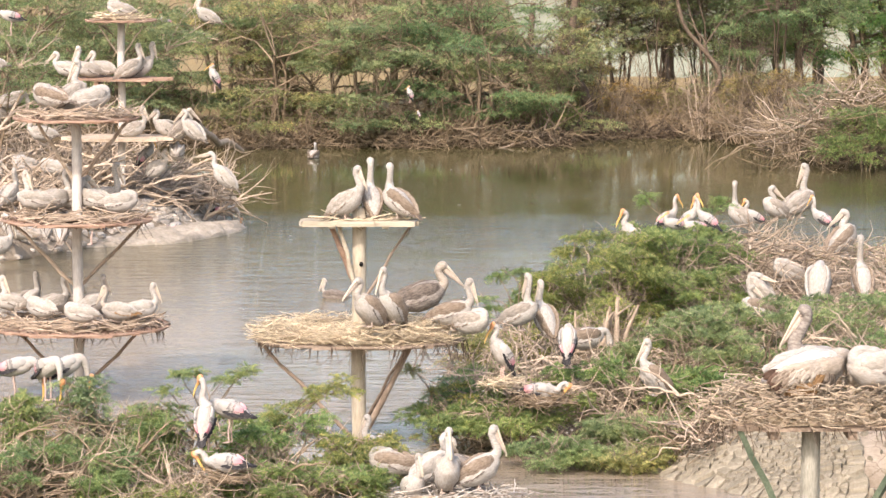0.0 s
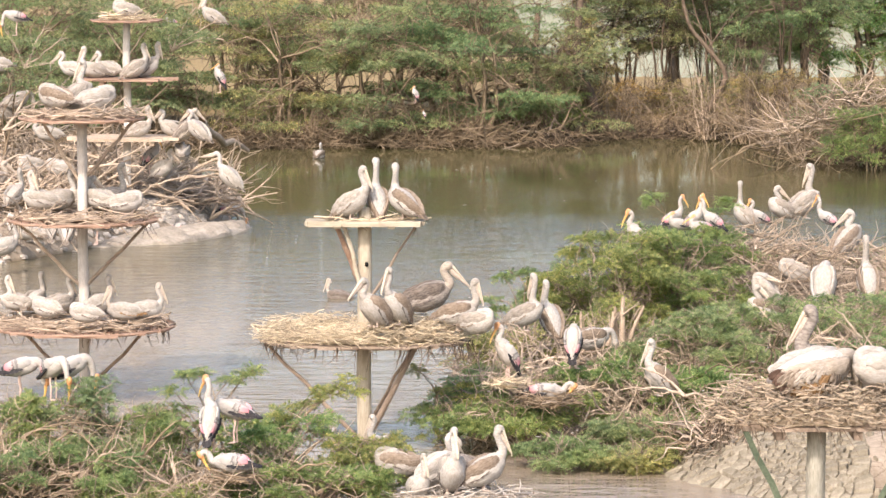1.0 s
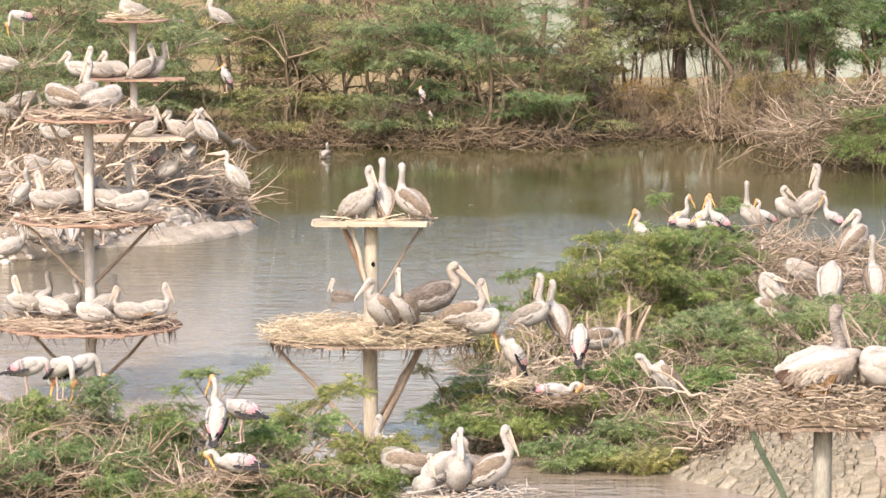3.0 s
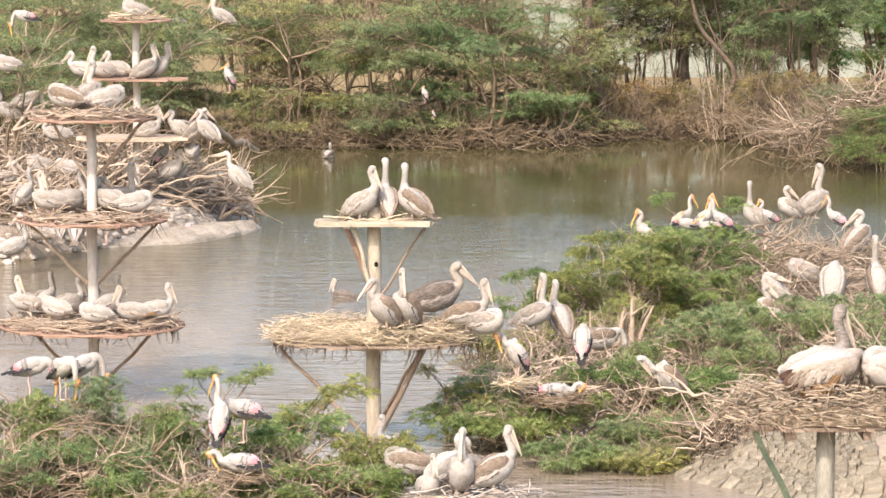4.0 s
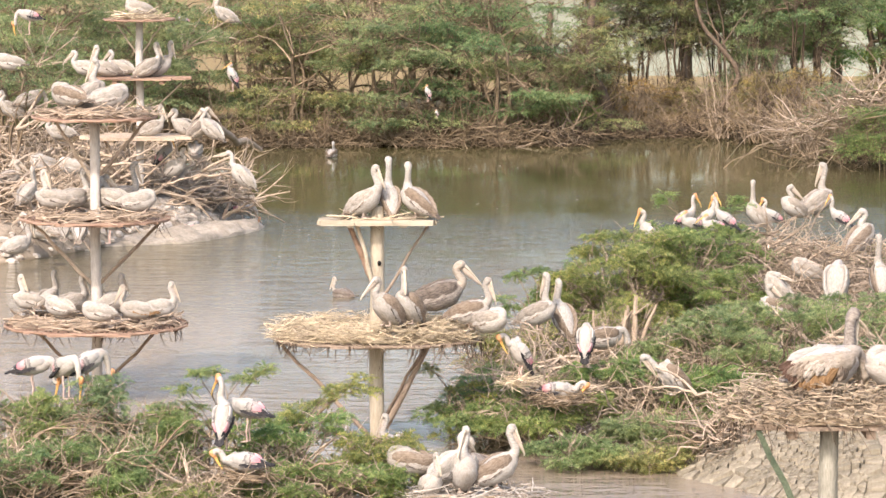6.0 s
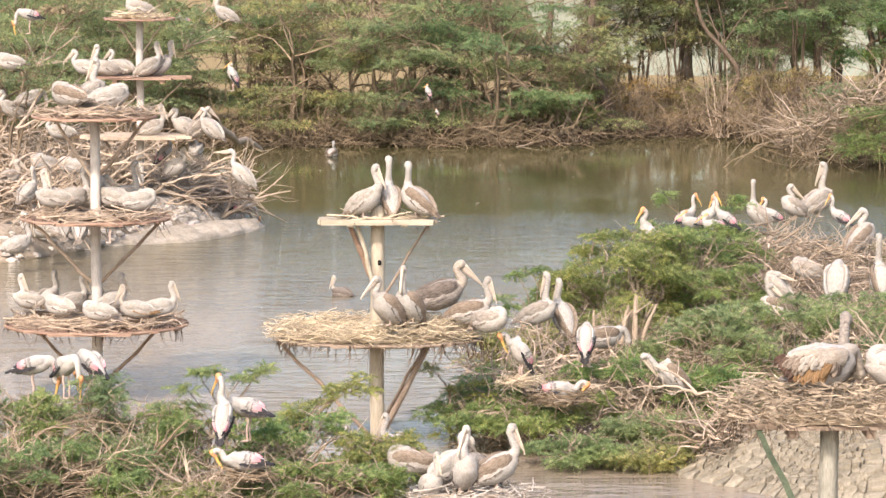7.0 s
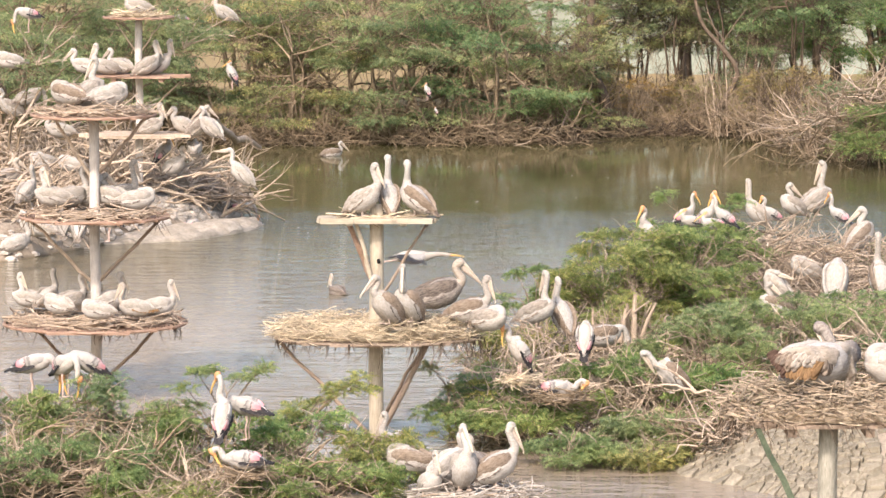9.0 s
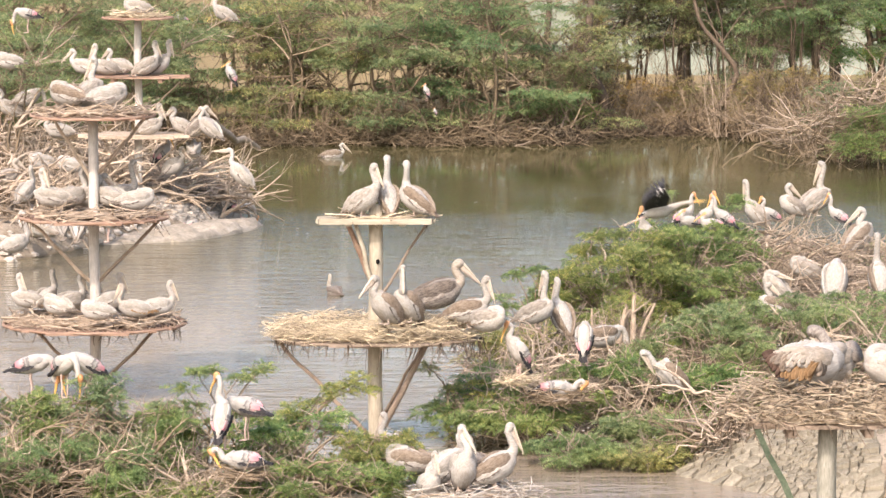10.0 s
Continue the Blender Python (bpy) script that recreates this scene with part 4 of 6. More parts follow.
def mud_clods():
    """Crumbled lumps of dried silt, most of them half sunk, thickest along the water."""
    rng = np.random.default_rng(77)
    pieces = []
    for i in range(2600):
        x, y = rng.uniform(2.9, 9.0), rng.uniform(56.0, 63.5)
        z = ground_height(x, y)
        if z < -0.03 or (z > 0.16 and rng.random() < 0.75):
            continue
        r = rng.uniform(0.015, 0.045) if rng.random() < 0.8 else rng.uniform(0.045, 0.08)
        h = r * rng.uniform(0.5, 1.1)
        k = 6
        low, top = [], []
        for a in np.linspace(0, 2 * math.pi, k, endpoint=False) + rng.uniform(0, 1):
            q = r * rng.uniform(0.7, 1.25)
            low.append((x + math.cos(a) * q * 1.15, y + math.sin(a) * q * 1.3, z - 0.04))
            top.append((x + math.cos(a) * q * 0.7, y + math.sin(a) * q * 0.8, z + 0.02 + h * rng.uniform(0.55, 1.0)))
        v = low + top + [(x, y, z + 0.02 + h * 1.05)]
        f = [(q, (q + 1) % k, (q + 1) % k + k, q + k) for q in range(k)] + [(q + k, (q + 1) % k + k, 2 * k) for q in range(k)]
        pieces.append((v, f))
    tagged(new("mud_clods", mesh_from("mud_clods", *joined(*pieces), M_MUD)), "pale cracked clods of dried mud on the bank", "mud clods", kind="stuff")


mud_clods()
tangle("root_tangle", 4.05, 60.0, 0.30, 0.42, 0.5, 0.62, 70, 0.62, 0.017, M_STICK, "tangle of thick curved roots at the bank's end", "roots", 311, lie=0.5, bend=0.5, group="branch heaps")
tangle("root_tangle", 4.20, 60.5, 0.15, 0.75, 0.6, 0.6, 170, 0.6, 0.012, M_TWIG, "tangle of brown roots at the bank's end", "roots", 312, lie=0.5, bend=0.45, group="branch heaps")


def stump(x, y, z, h, r, lean, seed):
    """A bare upright stub with a broken top and a side shoot."""
    rng = np.random.default_rng(seed)
    paths = [bent_stick(rng, (0, 0, -0.1), (lean, 0, 1), h, r, 0.06, 6, 0.55), bent_stick(rng, (lean * h * 0.5, 0, h * 0.5), (0.6 - lean, 0.1, 0.7), h * 0.35, r * 0.45, 0.1, 4)]
    ob = new("stump", mesh_from("stump", *tubes(paths, 6), M_TWIG_PALE, True))
    ob.matrix_basis = pose(x, y, z)
    tagged(ob, "bare upright dead stem on the islet", "stump", "stumps")


stump(2.78, 66.00, 1.20, 0.55, 0.051, 0.25, 401)
stump(2.92, 66.20, 1.20, 0.62, 0.041, -0.05, 402)
stump(2.99, 65.90, 1.20, 0.78, 0.051, 0.0, 403)
stump(3.09, 66.10, 1.15, 0.72, 0.041, 0.25, 404)
stump(2.36, 66.10, 1.28, 0.45, 0.034, 0.0, 405)
for i, (gx, gy, gz, h, ln) in enumerate(((2.0, 66.4, 0.9, 0.95, -0.35), (2.5, 66.6, 0.9, 0.9, 0.2), (1.7, 66.9, 0.9, 0.8, -0.5), (2.9, 66.7, 0.8, 0.9, 0.4), (1.3, 64.6, 0.6, 0.7, -0.5))):
    bare_shrub(gx, gy, gz, h, 8, 0.6, 620 + i, M_TWIG_PALE, 0.016, ln, "fan of dry broken stems on the islet")
stump(3.54, 67.00, 1.26, 0.22, 0.037, -0.1, 406)
stump(3.74, 67.00, 1.28, 0.22, 0.037, 0.1, 407)


# ---- sprays that reach out over the water ----
def spray(x, y, z, label, seed, *pads):
    tree("acacia_bush", x, y, z, 1, 1, 0.2, 1, 0, 40, 0.13, M_LEAF_NEAR, label, "bush", seed, spread=0.17, trunk=0.028, stems=2, group="near bushes", bark=M_TWIG, twigs=2, pairs=5, leaf=(0.34, 0.075),
         pads_at=[(p[0] - x, p[1] - y, p[2] - z) for p in pads])


OVER = "thin acacia branch reaching over the water"
spray(-2.9, 57.0, 0.3, OVER, 421, (-3.32, 57.00, 1.81), (-3.20, 57.20, 1.82), (-3.48, 57.00, 1.60), (-2.41, 57.00, 1.88), (-2.52, 57.10, 1.82), (-2.75, 57.00, 1.74))
spray(-1.9, 57.2, 0.3, OVER, 422, (-1.52, 57.00, 1.60), (-1.26, 57.00, 1.66), (-1.72, 57.10, 1.41), (-1.41, 57.00, 1.52), (-2.02, 57.00, 1.25), (-1.07, 57.10, 1.75), (-1.95, 57.00, 1.35), (-1.14, 57.00, 1.60))
spray(0.2, 63.5, 0.2, OVER, 423, (-0.22, 63.00, 1.10), (0.14, 63.00, 0.80), (0.26, 62.60, 0.47), (0.52, 63.00, 0.88), (0.05, 62.50, 0.19), (0.56, 62.80, 0.70))
spray(1.6, 69.5, 0.3, OVER, 424, (1.37, 70.00, 1.81), (1.60, 70.00, 1.87), (1.20, 70.00, 1.76), (1.84, 70.00, 1.66), (0.98, 69.00, 1.49), (1.12, 69.00, 1.35), (0.89, 69.00, 1.26))
spray(4.4, 76.0, 0.5, OVER, 425, (4.03, 76.00, 2.60), (3.93, 76.00, 2.50), (5.25, 76.00, 2.55), (5.33, 76.00, 2.45), (5.08, 75.00, 2.42))
for i, (gx, gy, h) in enumerate(((-5.4, 55.2, 0.8), (-4.0, 55.6, 0.8), (-2.4, 55.4, 0.6), (-3.2, 54.4, 0.4))):
    tangle("brushwood", gx, gy, 0.3, 1.1, 0.8, h, 150, 0.7, 0.009, M_TWIG_PALE, "dry brown twigs among the near bushes", "brushwood", 430 + i, lie=0.5, group="near brushwood")


def fallen_log():
    rng = np.random.default_rng(9)
    paths = [limb(rng, (-5.79, 106.00, 1.89), (-4.73, 110.00, 0.87), 0.11, 0.07, 0.05, 9)]
    tagged(new("fallen_log", mesh_from("fallen_log", *tubes(paths, 10), M_TWIG_PALE, True)), "grey fallen trunk sloping down to the water", "log")


fallen_log()


def bare_bough(x, y, z, label, seed, *ends, r=0.04, mat=None):
    """A bleached forked bough: limbs from one butt, each with side twigs."""
    rng = np.random.default_rng(seed)
    root = thing("dead_bough", pose(x, y, z), label, "dead bough", "dead boughs")
    for e in ends:
        way = np.array((e[0] - x, e[1] - y, e[2] - z))
        path = limb(rng, (0, 0, 0), way, r, r * 0.3, 0.06, 8)
        fork = child("limb", mesh_from("limb", *tubes([path], 6), mat or M_STICK, True), root)
        for k in range(5):
            q, rq = path[int(rng.integers(2, 8))]
            twig = bent_stick(rng, q, way + rng.normal(0, 0.6, 3), rng.uniform(0.25, 0.6), rq * 0.6, 0.25, 5)
            child("twig", mesh_from("twig", *tubes([twig], 5), mat or M_STICK, True), fork)


BOUGH = "bleached dead bough lying out over the water"
bare_bough(-5.08, 97.50, 0.21, BOUGH, 501, (-3.53, 97.00, 0.84), (-3.70, 97.50, 1.17), (-4.08, 97.20, 0.63), (-4.38, 98.00, 1.48))
bare_bough(-6.28, 97.00, 0.84, BOUGH, 502, (-4.75, 97.50, 0.93), (-5.10, 98.00, 1.28), (-5.48, 96.50, 0.47))
bare_bough(-9.53, 92.00, 1.21, BOUGH, 503, (-8.88, 93.00, 1.87), (-8.30, 92.00, 1.40), (-8.60, 92.00, 1.77))
bare_bough(-9.67, 96.00, 2.35, BOUGH, 504, (-8.73, 97.00, 2.92), (-8.90, 96.00, 2.54), (-8.29, 98.00, 3.25))
bare_bough(3.73, 61.50, 0.91, "curved bare bough across the islet", 505, (2.80, 62.00, 0.93), (3.07, 62.50, 1.20), (4.15, 61.00, 0.82), r=0.025)
bare_bough(3.32, 60.80, 0.43, "curved bare bough across the islet", 506, (2.84, 61.00, 0.61), (3.75, 60.50, 0.80), (2.59, 61.00, 0.24), r=0.022, mat=M_TWIG)
bare_bough(6.9, 65.5, 1.0, "bleached forked bough on the islet", 511, (6.3, 65.2, 1.75), (7.3, 65.4, 1.5), (6.0, 65.8, 1.25), r=0.035)
bare_bough(5.9, 66.6, 1.0, "bleached forked bough on the islet", 512, (5.3, 66.2, 1.35), (6.5, 66.4, 1.45), (5.2, 66.8, 1.6), r=0.028)
tangle("branch_heap", 6.5, 63.6, 0.7, 1.0, 0.7, 0.75, 240, 0.7, 0.015, M_TWIG_PALE, "heap of dry branches used as a nesting mound", "branch heap", 313, lie=0.3, group="branch heaps")
bare_bough(-5.60, 55.20, 1.01, "pale bare bough in the near bushes", 507, (-4.69, 55.00, 1.34), (-4.06, 55.50, 1.31), (-5.73, 55.40, 1.21), r=0.02, mat=M_TWIG)
bare_bough(-4.33, 55.00, 0.97, "pale bare bough in the near bushes", 508, (-4.12, 55.30, 1.37), (-4.78, 55.20, 1.31), (-3.63, 54.60, 0.88), r=0.018, mat=M_TWIG)
for i, (gx, gy, gz, ex, ez) in enumerate(((-5.3, 55.6, 0.75, 0.7, 0.75), (-4.6, 54.9, 0.65, 0.5, 0.45), (-3.9, 55.4, 0.7, 0.55, 0.75), (-3.3, 55.0, 0.55, -0.6, 0.45), (-2.0, 55.2, 0.55, 0.7, 0.35), (-5.8, 54.8, 0.7, 0.35, 0.45))):
    bare_bough(gx, gy, gz, "thick crooked bough in the near bushes", 560 + i, (gx + ex, gy - 0.3, gz + ez), (gx + ex * 0.2, gy + 0.2, gz + ez * 0.8), (gx - ex * 0.7, gy - 0.2, gz + ez * 0.5), r=0.026, mat=M_STICK if i % 2 else M_TWIG)
bare_bough(11.41, 114.50, 1.33, "pale bare bough leaning over the bank", 509, (9.99, 114.00, 1.14), (10.69, 115.00, 1.76), (12.03, 115.00, 2.37))
bare_bough(3.39, 123.00, 0.25, "pale bare bough at the water's edge", 510, (1.88, 121.50, -0.04), (3.61, 123.00, 1.08), (2.38, 122.00, 0.41))
rng_isle = random.Random(17)
for i in range(14):
    gx = -9.9 + rng_isle.random() * 4.6
    gy = 92.5 + 1.2 * max(0.0, gx + 9.3) + rng_isle.uniform(-1.5, 1.5)
    gz = 1.0 + rng_isle.uniform(-0.1, 0.8)
    turn_ = rng_isle.uniform(0, 6.28)
    bare_bough(gx, gy, gz, "bleached crooked bough on the branch heap", 530 + i, *[(gx + math.cos(turn_ + q) * 1.3, gy + math.sin(turn_ + q) * 1.0, gz + rng_isle.uniform(-0.3, 0.5)) for q in (0.0, 0.7)], r=0.036)
bare_bough(-6.5, 106.5, 3.6, "bleached bare twigs in the crown of an acacia", 551, (-5.3, 106.2, 4.4), (-6.9, 106.2, 4.5), (-5.9, 106.6, 4.7), (-5.2, 106.4, 3.9), r=0.03)
bare_bough(-9.5, 99.0, 3.6, "bleached bare twigs in the crown of an acacia", 552, (-8.6, 98.6, 4.3), (-9.9, 98.6, 4.5), (-9.0, 98.8, 4.6), (-8.5, 98.8, 3.7), r=0.03)
# crowns under the birds on the island's left
tree("acacia_tree", -9.7, 97.0, 0.7, 1.0, 1.0, 1.2, 3, 0, 46, 0.26, M_LEAF_FAR, "green thorn acacia rising from the branch heaps", "tree", 520, spread=0.5, group="island acacias", bark=M_TWIG, twigs=6, trunk=0.07,
     pads_at=[(0.0, -1.9, 3.05), (0.5, -1.6, 2.8), (-0.4, 0.9, 3.65), (0.1, 1.0, 3.55), (0.7, 0.6, 3.2), (-0.6, -0.6, 2.9), (0.9, 0.0, 2.6), (1.2, 0.8, 3.0), (-0.9, 0.2, 3.2)])


def shore_stones():
    """Lumps of caked mud whitened by droppings, along the island's edge."""
    rng = np.random.default_rng(31)
    pieces = []
    for i in range(320):
        x = rng.uniform(-9.4, -4.4)
        y = 88.8 + 1.7 * min(2.6, max(0.0, x + 9.3)) + 1.2 * max(0.0, x + 6.7) + rng.uniform(-0.3, 2.2)
        z = ground_height(x, y)
        if z < -0.1:
            continue
        r = rng.uniform(0.04, 0.10)
        v, f = loft([(0, 0, -r * 0.6, r, r * 0.9), (0, 0, 0.0, r * 1.05, r), (0, 0, r * 0.4, r * 0.7, r * 0.6), (0, 0, r * 0.55, r * 0.2, r * 0.2)], 7, (1, 0, 0), 1)
        pieces.append(([(p[0] * rng.uniform(0.85, 1.15) * 1.3 + x, p[1] * rng.uniform(0.85, 1.15) + y, p[2] + z) for p in v], f))
    for i in range(230):
        x = rng.uniform(-6.7, -4.4)
        y = 96.2 + (x + 6.5) * 0.9 + rng.uniform(-0.5, 0.7)
        r = rng.uniform(0.05, 0.13)
        z = max(0.0, ground_height(x, y))
        v, f = loft([(0, 0, -r * 1.5, r, r * 0.9), (0, 0, 0.0, r * 1.05, r), (0, 0, r * 0.3, r * 0.9, r * 0.85), (0, 0, r * 0.36, r * 0.3, r * 0.3)], 8, (1, 0, 0), 1)
        pieces.append(([(p[0] * rng.uniform(0.85, 1.15) * 1.9 + x, p[1] * rng.uniform(0.85, 1.15) + y, p[2] + z) for p in v], f))
    tagged(new("shore_stones", mesh_from("shore_stones", *joined(*pieces), M_GUANO)), "pale lumps of caked mud along the island shore", "stones", kind="stuff")


shore_stones()


def mud_ledge():
    """A whitened crust of dried mud, sloping into the water along the island."""
    line = ((-7.6, 92.7, 0.3, 0.06), (-6.6, 93.5, 0.8, 0.20), (-5.98, 94.0, 0.9, 0.27), (-5.42, 95.0, 0.9, 0.25), (-4.86, 96.2, 0.8, 0.22), (-4.45, 97.1, 0.5, 0.14), (-4.2, 97.5, 0.12, 0.04))
    v, f = loft([(x, y + 0.15, 0.0, w * 0.75, h * 0.85) for x, y, w, h in line], 28, (0, 1, 0), 9)
    out = []
    for p in v:
        q = Vector(p)
        rough = noise.fractal(q * 1.6, 1.0, 2.0, 4)
        step = noise.cell(q * 3.0) * 0.05
        out.append(q + Vector((rough * 0.10, rough * 0.16, (rough * 0.10 + step) if q.z > 0.02 else 0.0)))
    tagged(new("mud_ledge", mesh_from("mud_ledge", out, f, M_CRUST)), "pale crust of dried mud along the island's edge", "mud bank")


mud_ledge()


def floating_feathers():
    """White feathers adrift on the pond."""
    rng = np.random.default_rng(5)
    pieces = []
    for i in range(46):
        x, y = rng.uniform(-3.5, 8.0), rng.uniform(72, 116)
        a, ln = rng.uniform(0, 6.28), rng.uniform(0.03, 0.08)
        v, f = loft([(0, 0, 0, 0.004, 0.003), (ln * 0.5, 0, 0.006, 0.016, 0.006), (ln, 0, 0.004, 0.004, 0.003)], 5, (0, 1, 0), 1)
        pieces.append(([(x + p[0] * math.cos(a) - p[1] * math.sin(a), y + p[0] * math.sin(a) + p[1] * math.cos(a), p[2] + 0.005) for p in v], f))
    tagged(new("floating_feathers", mesh_from("floating_feathers", *joined(*pieces), M_WHITE)), "small white feathers adrift on the water", "feathers", kind="stuff")


floating_feathers()


def caught_feathers():
    """White down and shed feathers caught in the islet's bushes and on its twigs."""
    rng = np.random.default_rng(6)
    pieces = []
    for i in range(420):
        x, y = rng.uniform(0.6, 8.0), rng.uniform(60.4, 76.0)
        z = max(0.15, ground_height(x, y)) + rng.uniform(0.15, 0.7) * (1.0 if y > 62 else 0.4)
        a, ln = rng.uniform(0, 6.28), rng.uniform(0.03, 0.09)
        v, f = loft([(0, 0, 0, 0.006, 0.004), (ln * 0.5, 0, 0.01, 0.022, 0.010), (ln, 0, 0.004, 0.006, 0.004)], 5, (0, 1, 0), 1)
        pieces.append(([(x + p[0] * math.cos(a) - p[1] * math.sin(a), y + p[0] * math.sin(a) + p[1] * math.cos(a), p[2] + z) for p in v], f))
    tagged(new("caught_feathers", mesh_from("caught_feathers", *joined(*pieces), M_WHITE)), "white down and shed feathers caught in the bushes", "feathers", kind="stuff")


caught_feathers()


# ---- birds ----
MESHES = {}


def kept(key, make):
    if key not in MESHES:
        MESHES[key] = make()
    return MESHES[key]


def fan(points, thick=0.012):
    """A feathered blade: an outline in x, y, domed a little and given thickness."""
    n = len(points)
    v = [(x, y, z + thick) for x, y, z in points] + [(x, y, z - thick) for x, y, z in points]
    f = [tuple(range(n)), tuple(range(2 * n - 1, n - 1, -1))] + [(i, i + n, (i + 1) % n + n, (i + 1) % n) for i in range(n)]
    return v, f


# necks: rows of x (forward), z (up) from the neck's root; then the bill's slope in degrees
PELICAN_NECKS = {
    "up": (((-0.08, -0.05), (0.05, 0.03), (0.10, 0.14), (0.05, 0.27), (0.02, 0.39), (0.06, 0.45)), -68),
    "tall": (((-0.08, -0.05), (0.05, 0.04), (0.08, 0.16), (0.04, 0.33), (0.02, 0.49), (0.07, 0.55)), -74),
    "rest": (((-0.08, -0.04), (0.06, 0.0), (0.12, 0.08), (0.05, 0.19), (0.04, 0.27), (0.11, 0.31)), -48),
    "ahead": (((-0.08, -0.04), (0.06, 0.02), (0.14, 0.10), (0.14, 0.22), (0.17, 0.32), (0.25, 0.36)), -18),
    "down": (((-0.08, -0.04), (0.06, 0.03), (0.16, 0.04), (0.22, -0.04), (0.24, -0.13), (0.26, -0.19)), -100),
    "tucked": (((-0.08, -0.04), (0.03, 0.02), (0.045, 0.085), (-0.03, 0.125), (-0.12, 0.11), (-0.18, 0.08)), -168),
}
STORK_NECKS = {
    "up": (((-0.05, -0.04), (0.04, 0.03), (0.07, 0.12), (0.05, 0.22), (0.06, 0.31), (0.09, 0.35)), -55),
    "rest": (((-0.05, -0.04), (0.04, 0.02), (0.07, 0.09), (0.03, 0.16), (0.03, 0.22), (0.07, 0.25)), -62),
    "down": (((-0.05, -0.03), (0.06, 0.0), (0.12, -0.05), (0.15, -0.14), (0.16, -0.22), (0.17, -0.27)), -95),
    "ahead": (((-0.05, -0.02), (0.10, 0.02), (0.20, 0.04), (0.30, 0.05), (0.38, 0.05), (0.44, 0.04)), -4),
    "tucked": (((-0.05, -0.03), (0.03, 0.02), (0.05, 0.08), (0.01, 0.13), (-0.03, 0.14), (-0.01, 0.16)), -30),
}


def neck_mesh(kind, style, mat, thick):
    pts, slope = (PELICAN_NECKS if kind == "pelican" else STORK_NECKS)[style]
    rad = (0.10, 0.082, 0.058, 0.047, 0.049, 0.060) if kind == "pelican" else (0.085, 0.072, 0.052, 0.040, 0.036, 0.040)
    rows = [(x, 0, z, r * thick * 0.92, r * thick) for (x, z), r in zip(pts, rad)]
    (x1, z1) = pts[-1]
    dx, dz = math.cos(radians(slope * 0.5)), math.sin(radians(slope * 0.5))
    rows.append((x1 + dx * 0.06, 0, z1 + dz * 0.05, 0.024, 0.028))
    v, f = loft(rows, 10, (0, 1, 0), 4)
    v = lumpy(v, 3.0, 0.004)
    if kind == "pelican":
        (x0, z0) = pts[-2]
        v, f = joined((v, f), loft([(x0 - 0.02, 0, z0 + 0.03, 0.022, 0.02), (x0 - 0.045, 0, z0 - 0.005, 0.016, 0.014), (x0 - 0.06, 0, z0 - 0.05, 0.005, 0.005)], 6, (0, 1, 0), 2))
    return mesh_from("neck", v, f, mat, True)


def bill_mesh(kind):
    if kind == "pelican":
        upper = loft([(-0.02, 0, 0.004, 0.034, 0.030), (0.12, 0, 0.008, 0.024, 0.017), (0.27, 0, 0.004, 0.025, 0.012), (0.38, 0, -0.004, 0.020, 0.009), (0.41, 0, -0.024, 0.008, 0.010)], 8)
        return mesh_from("bill", *upper, M_BILL, True)
    up = loft([(0.0, 0, 0, 0.022, 0.026), (0.08, 0, 0.002, 0.015, 0.018), (0.18, 0, -0.004, 0.010, 0.012), (0.26, 0, -0.026, 0.004, 0.005)], 8)
    return mesh_from("bill", *up, M_YELLOW, True)


def pouch_mesh():
    return mesh_from("pouch", *loft([(-0.05, 0, -0.036, 0.026, 0.030), (0.08, 0, -0.042, 0.024, 0.038), (0.22, 0, -0.026, 0.019, 0.024), (0.37, 0, -0.012, 0.010, 0.008)], 8), M_POUCH, True)


def body_mesh(kind, mat):
    if kind == "pelican":
        rows = [(-0.40, 0, 0.02, 0.05, 0.03), (-0.30, 0, -0.01, 0.125, 0.105), (-0.14, 0, -0.025, 0.180, 0.175), (0.04, 0, -0.02, 0.195, 0.195), (0.18, 0, 0.0, 0.160, 0.17), (0.28, 0, 0.02, 0.095, 0.115), (0.33, 0, 0.03, 0.03, 0.04)]
    else:
        rows = [(-0.32, 0, 0.0, 0.03, 0.025), (-0.22, 0, 0.0, 0.075, 0.07), (-0.08, 0, 0.0, 0.115, 0.115), (0.06, 0, 0.0, 0.115, 0.12), (0.17, 0, 0.01, 0.08, 0.09), (0.23, 0, 0.02, 0.035, 0.045)]
    v, f = loft(rows, 14, (0, 1, 0), 5)
    v = scaled(v, 14, 18, 0.005)
    return mesh_from("body", lumpy(v, 1.0, 0.009), f, mat, True)


def primaries_mesh(kind, mat, side):
    """The folded flight feathers: a scalloped dark blade below the coverts, running back over the tail."""
    s = 1 if kind == "pelican" else 0.70
    top = [(0.02, 0.182, -0.01), (-0.20, 0.152, 0.03), (-0.40, 0.06, 0.045), (-0.54, 0.012, 0.03)]
    low = []
    for i in range(7):
        q = i / 6
        x, y, z = -0.50 + 0.52 * q, 0.030 + 0.165 * math.sin(q * 1.4), -0.010 - 0.055 * math.sin(q * 2.6)
        low += [(x - 0.022, y, z - 0.016), (x + 0.026, y + 0.004, z + 0.006)]
    pts = [(x * s, y * s * side, z * s) for x, y, z in top + low]
    n = len(pts)
    v = pts + [(x, y + 0.016 * side, z) for x, y, z in pts]
    f = [tuple(range(n)), tuple(range(2 * n - 1, n - 1, -1))] + [(i, i + n, (i + 1) % n + n, (i + 1) % n) for i in range(n)]
    return mesh_from("flight_feather", v, f, mat)


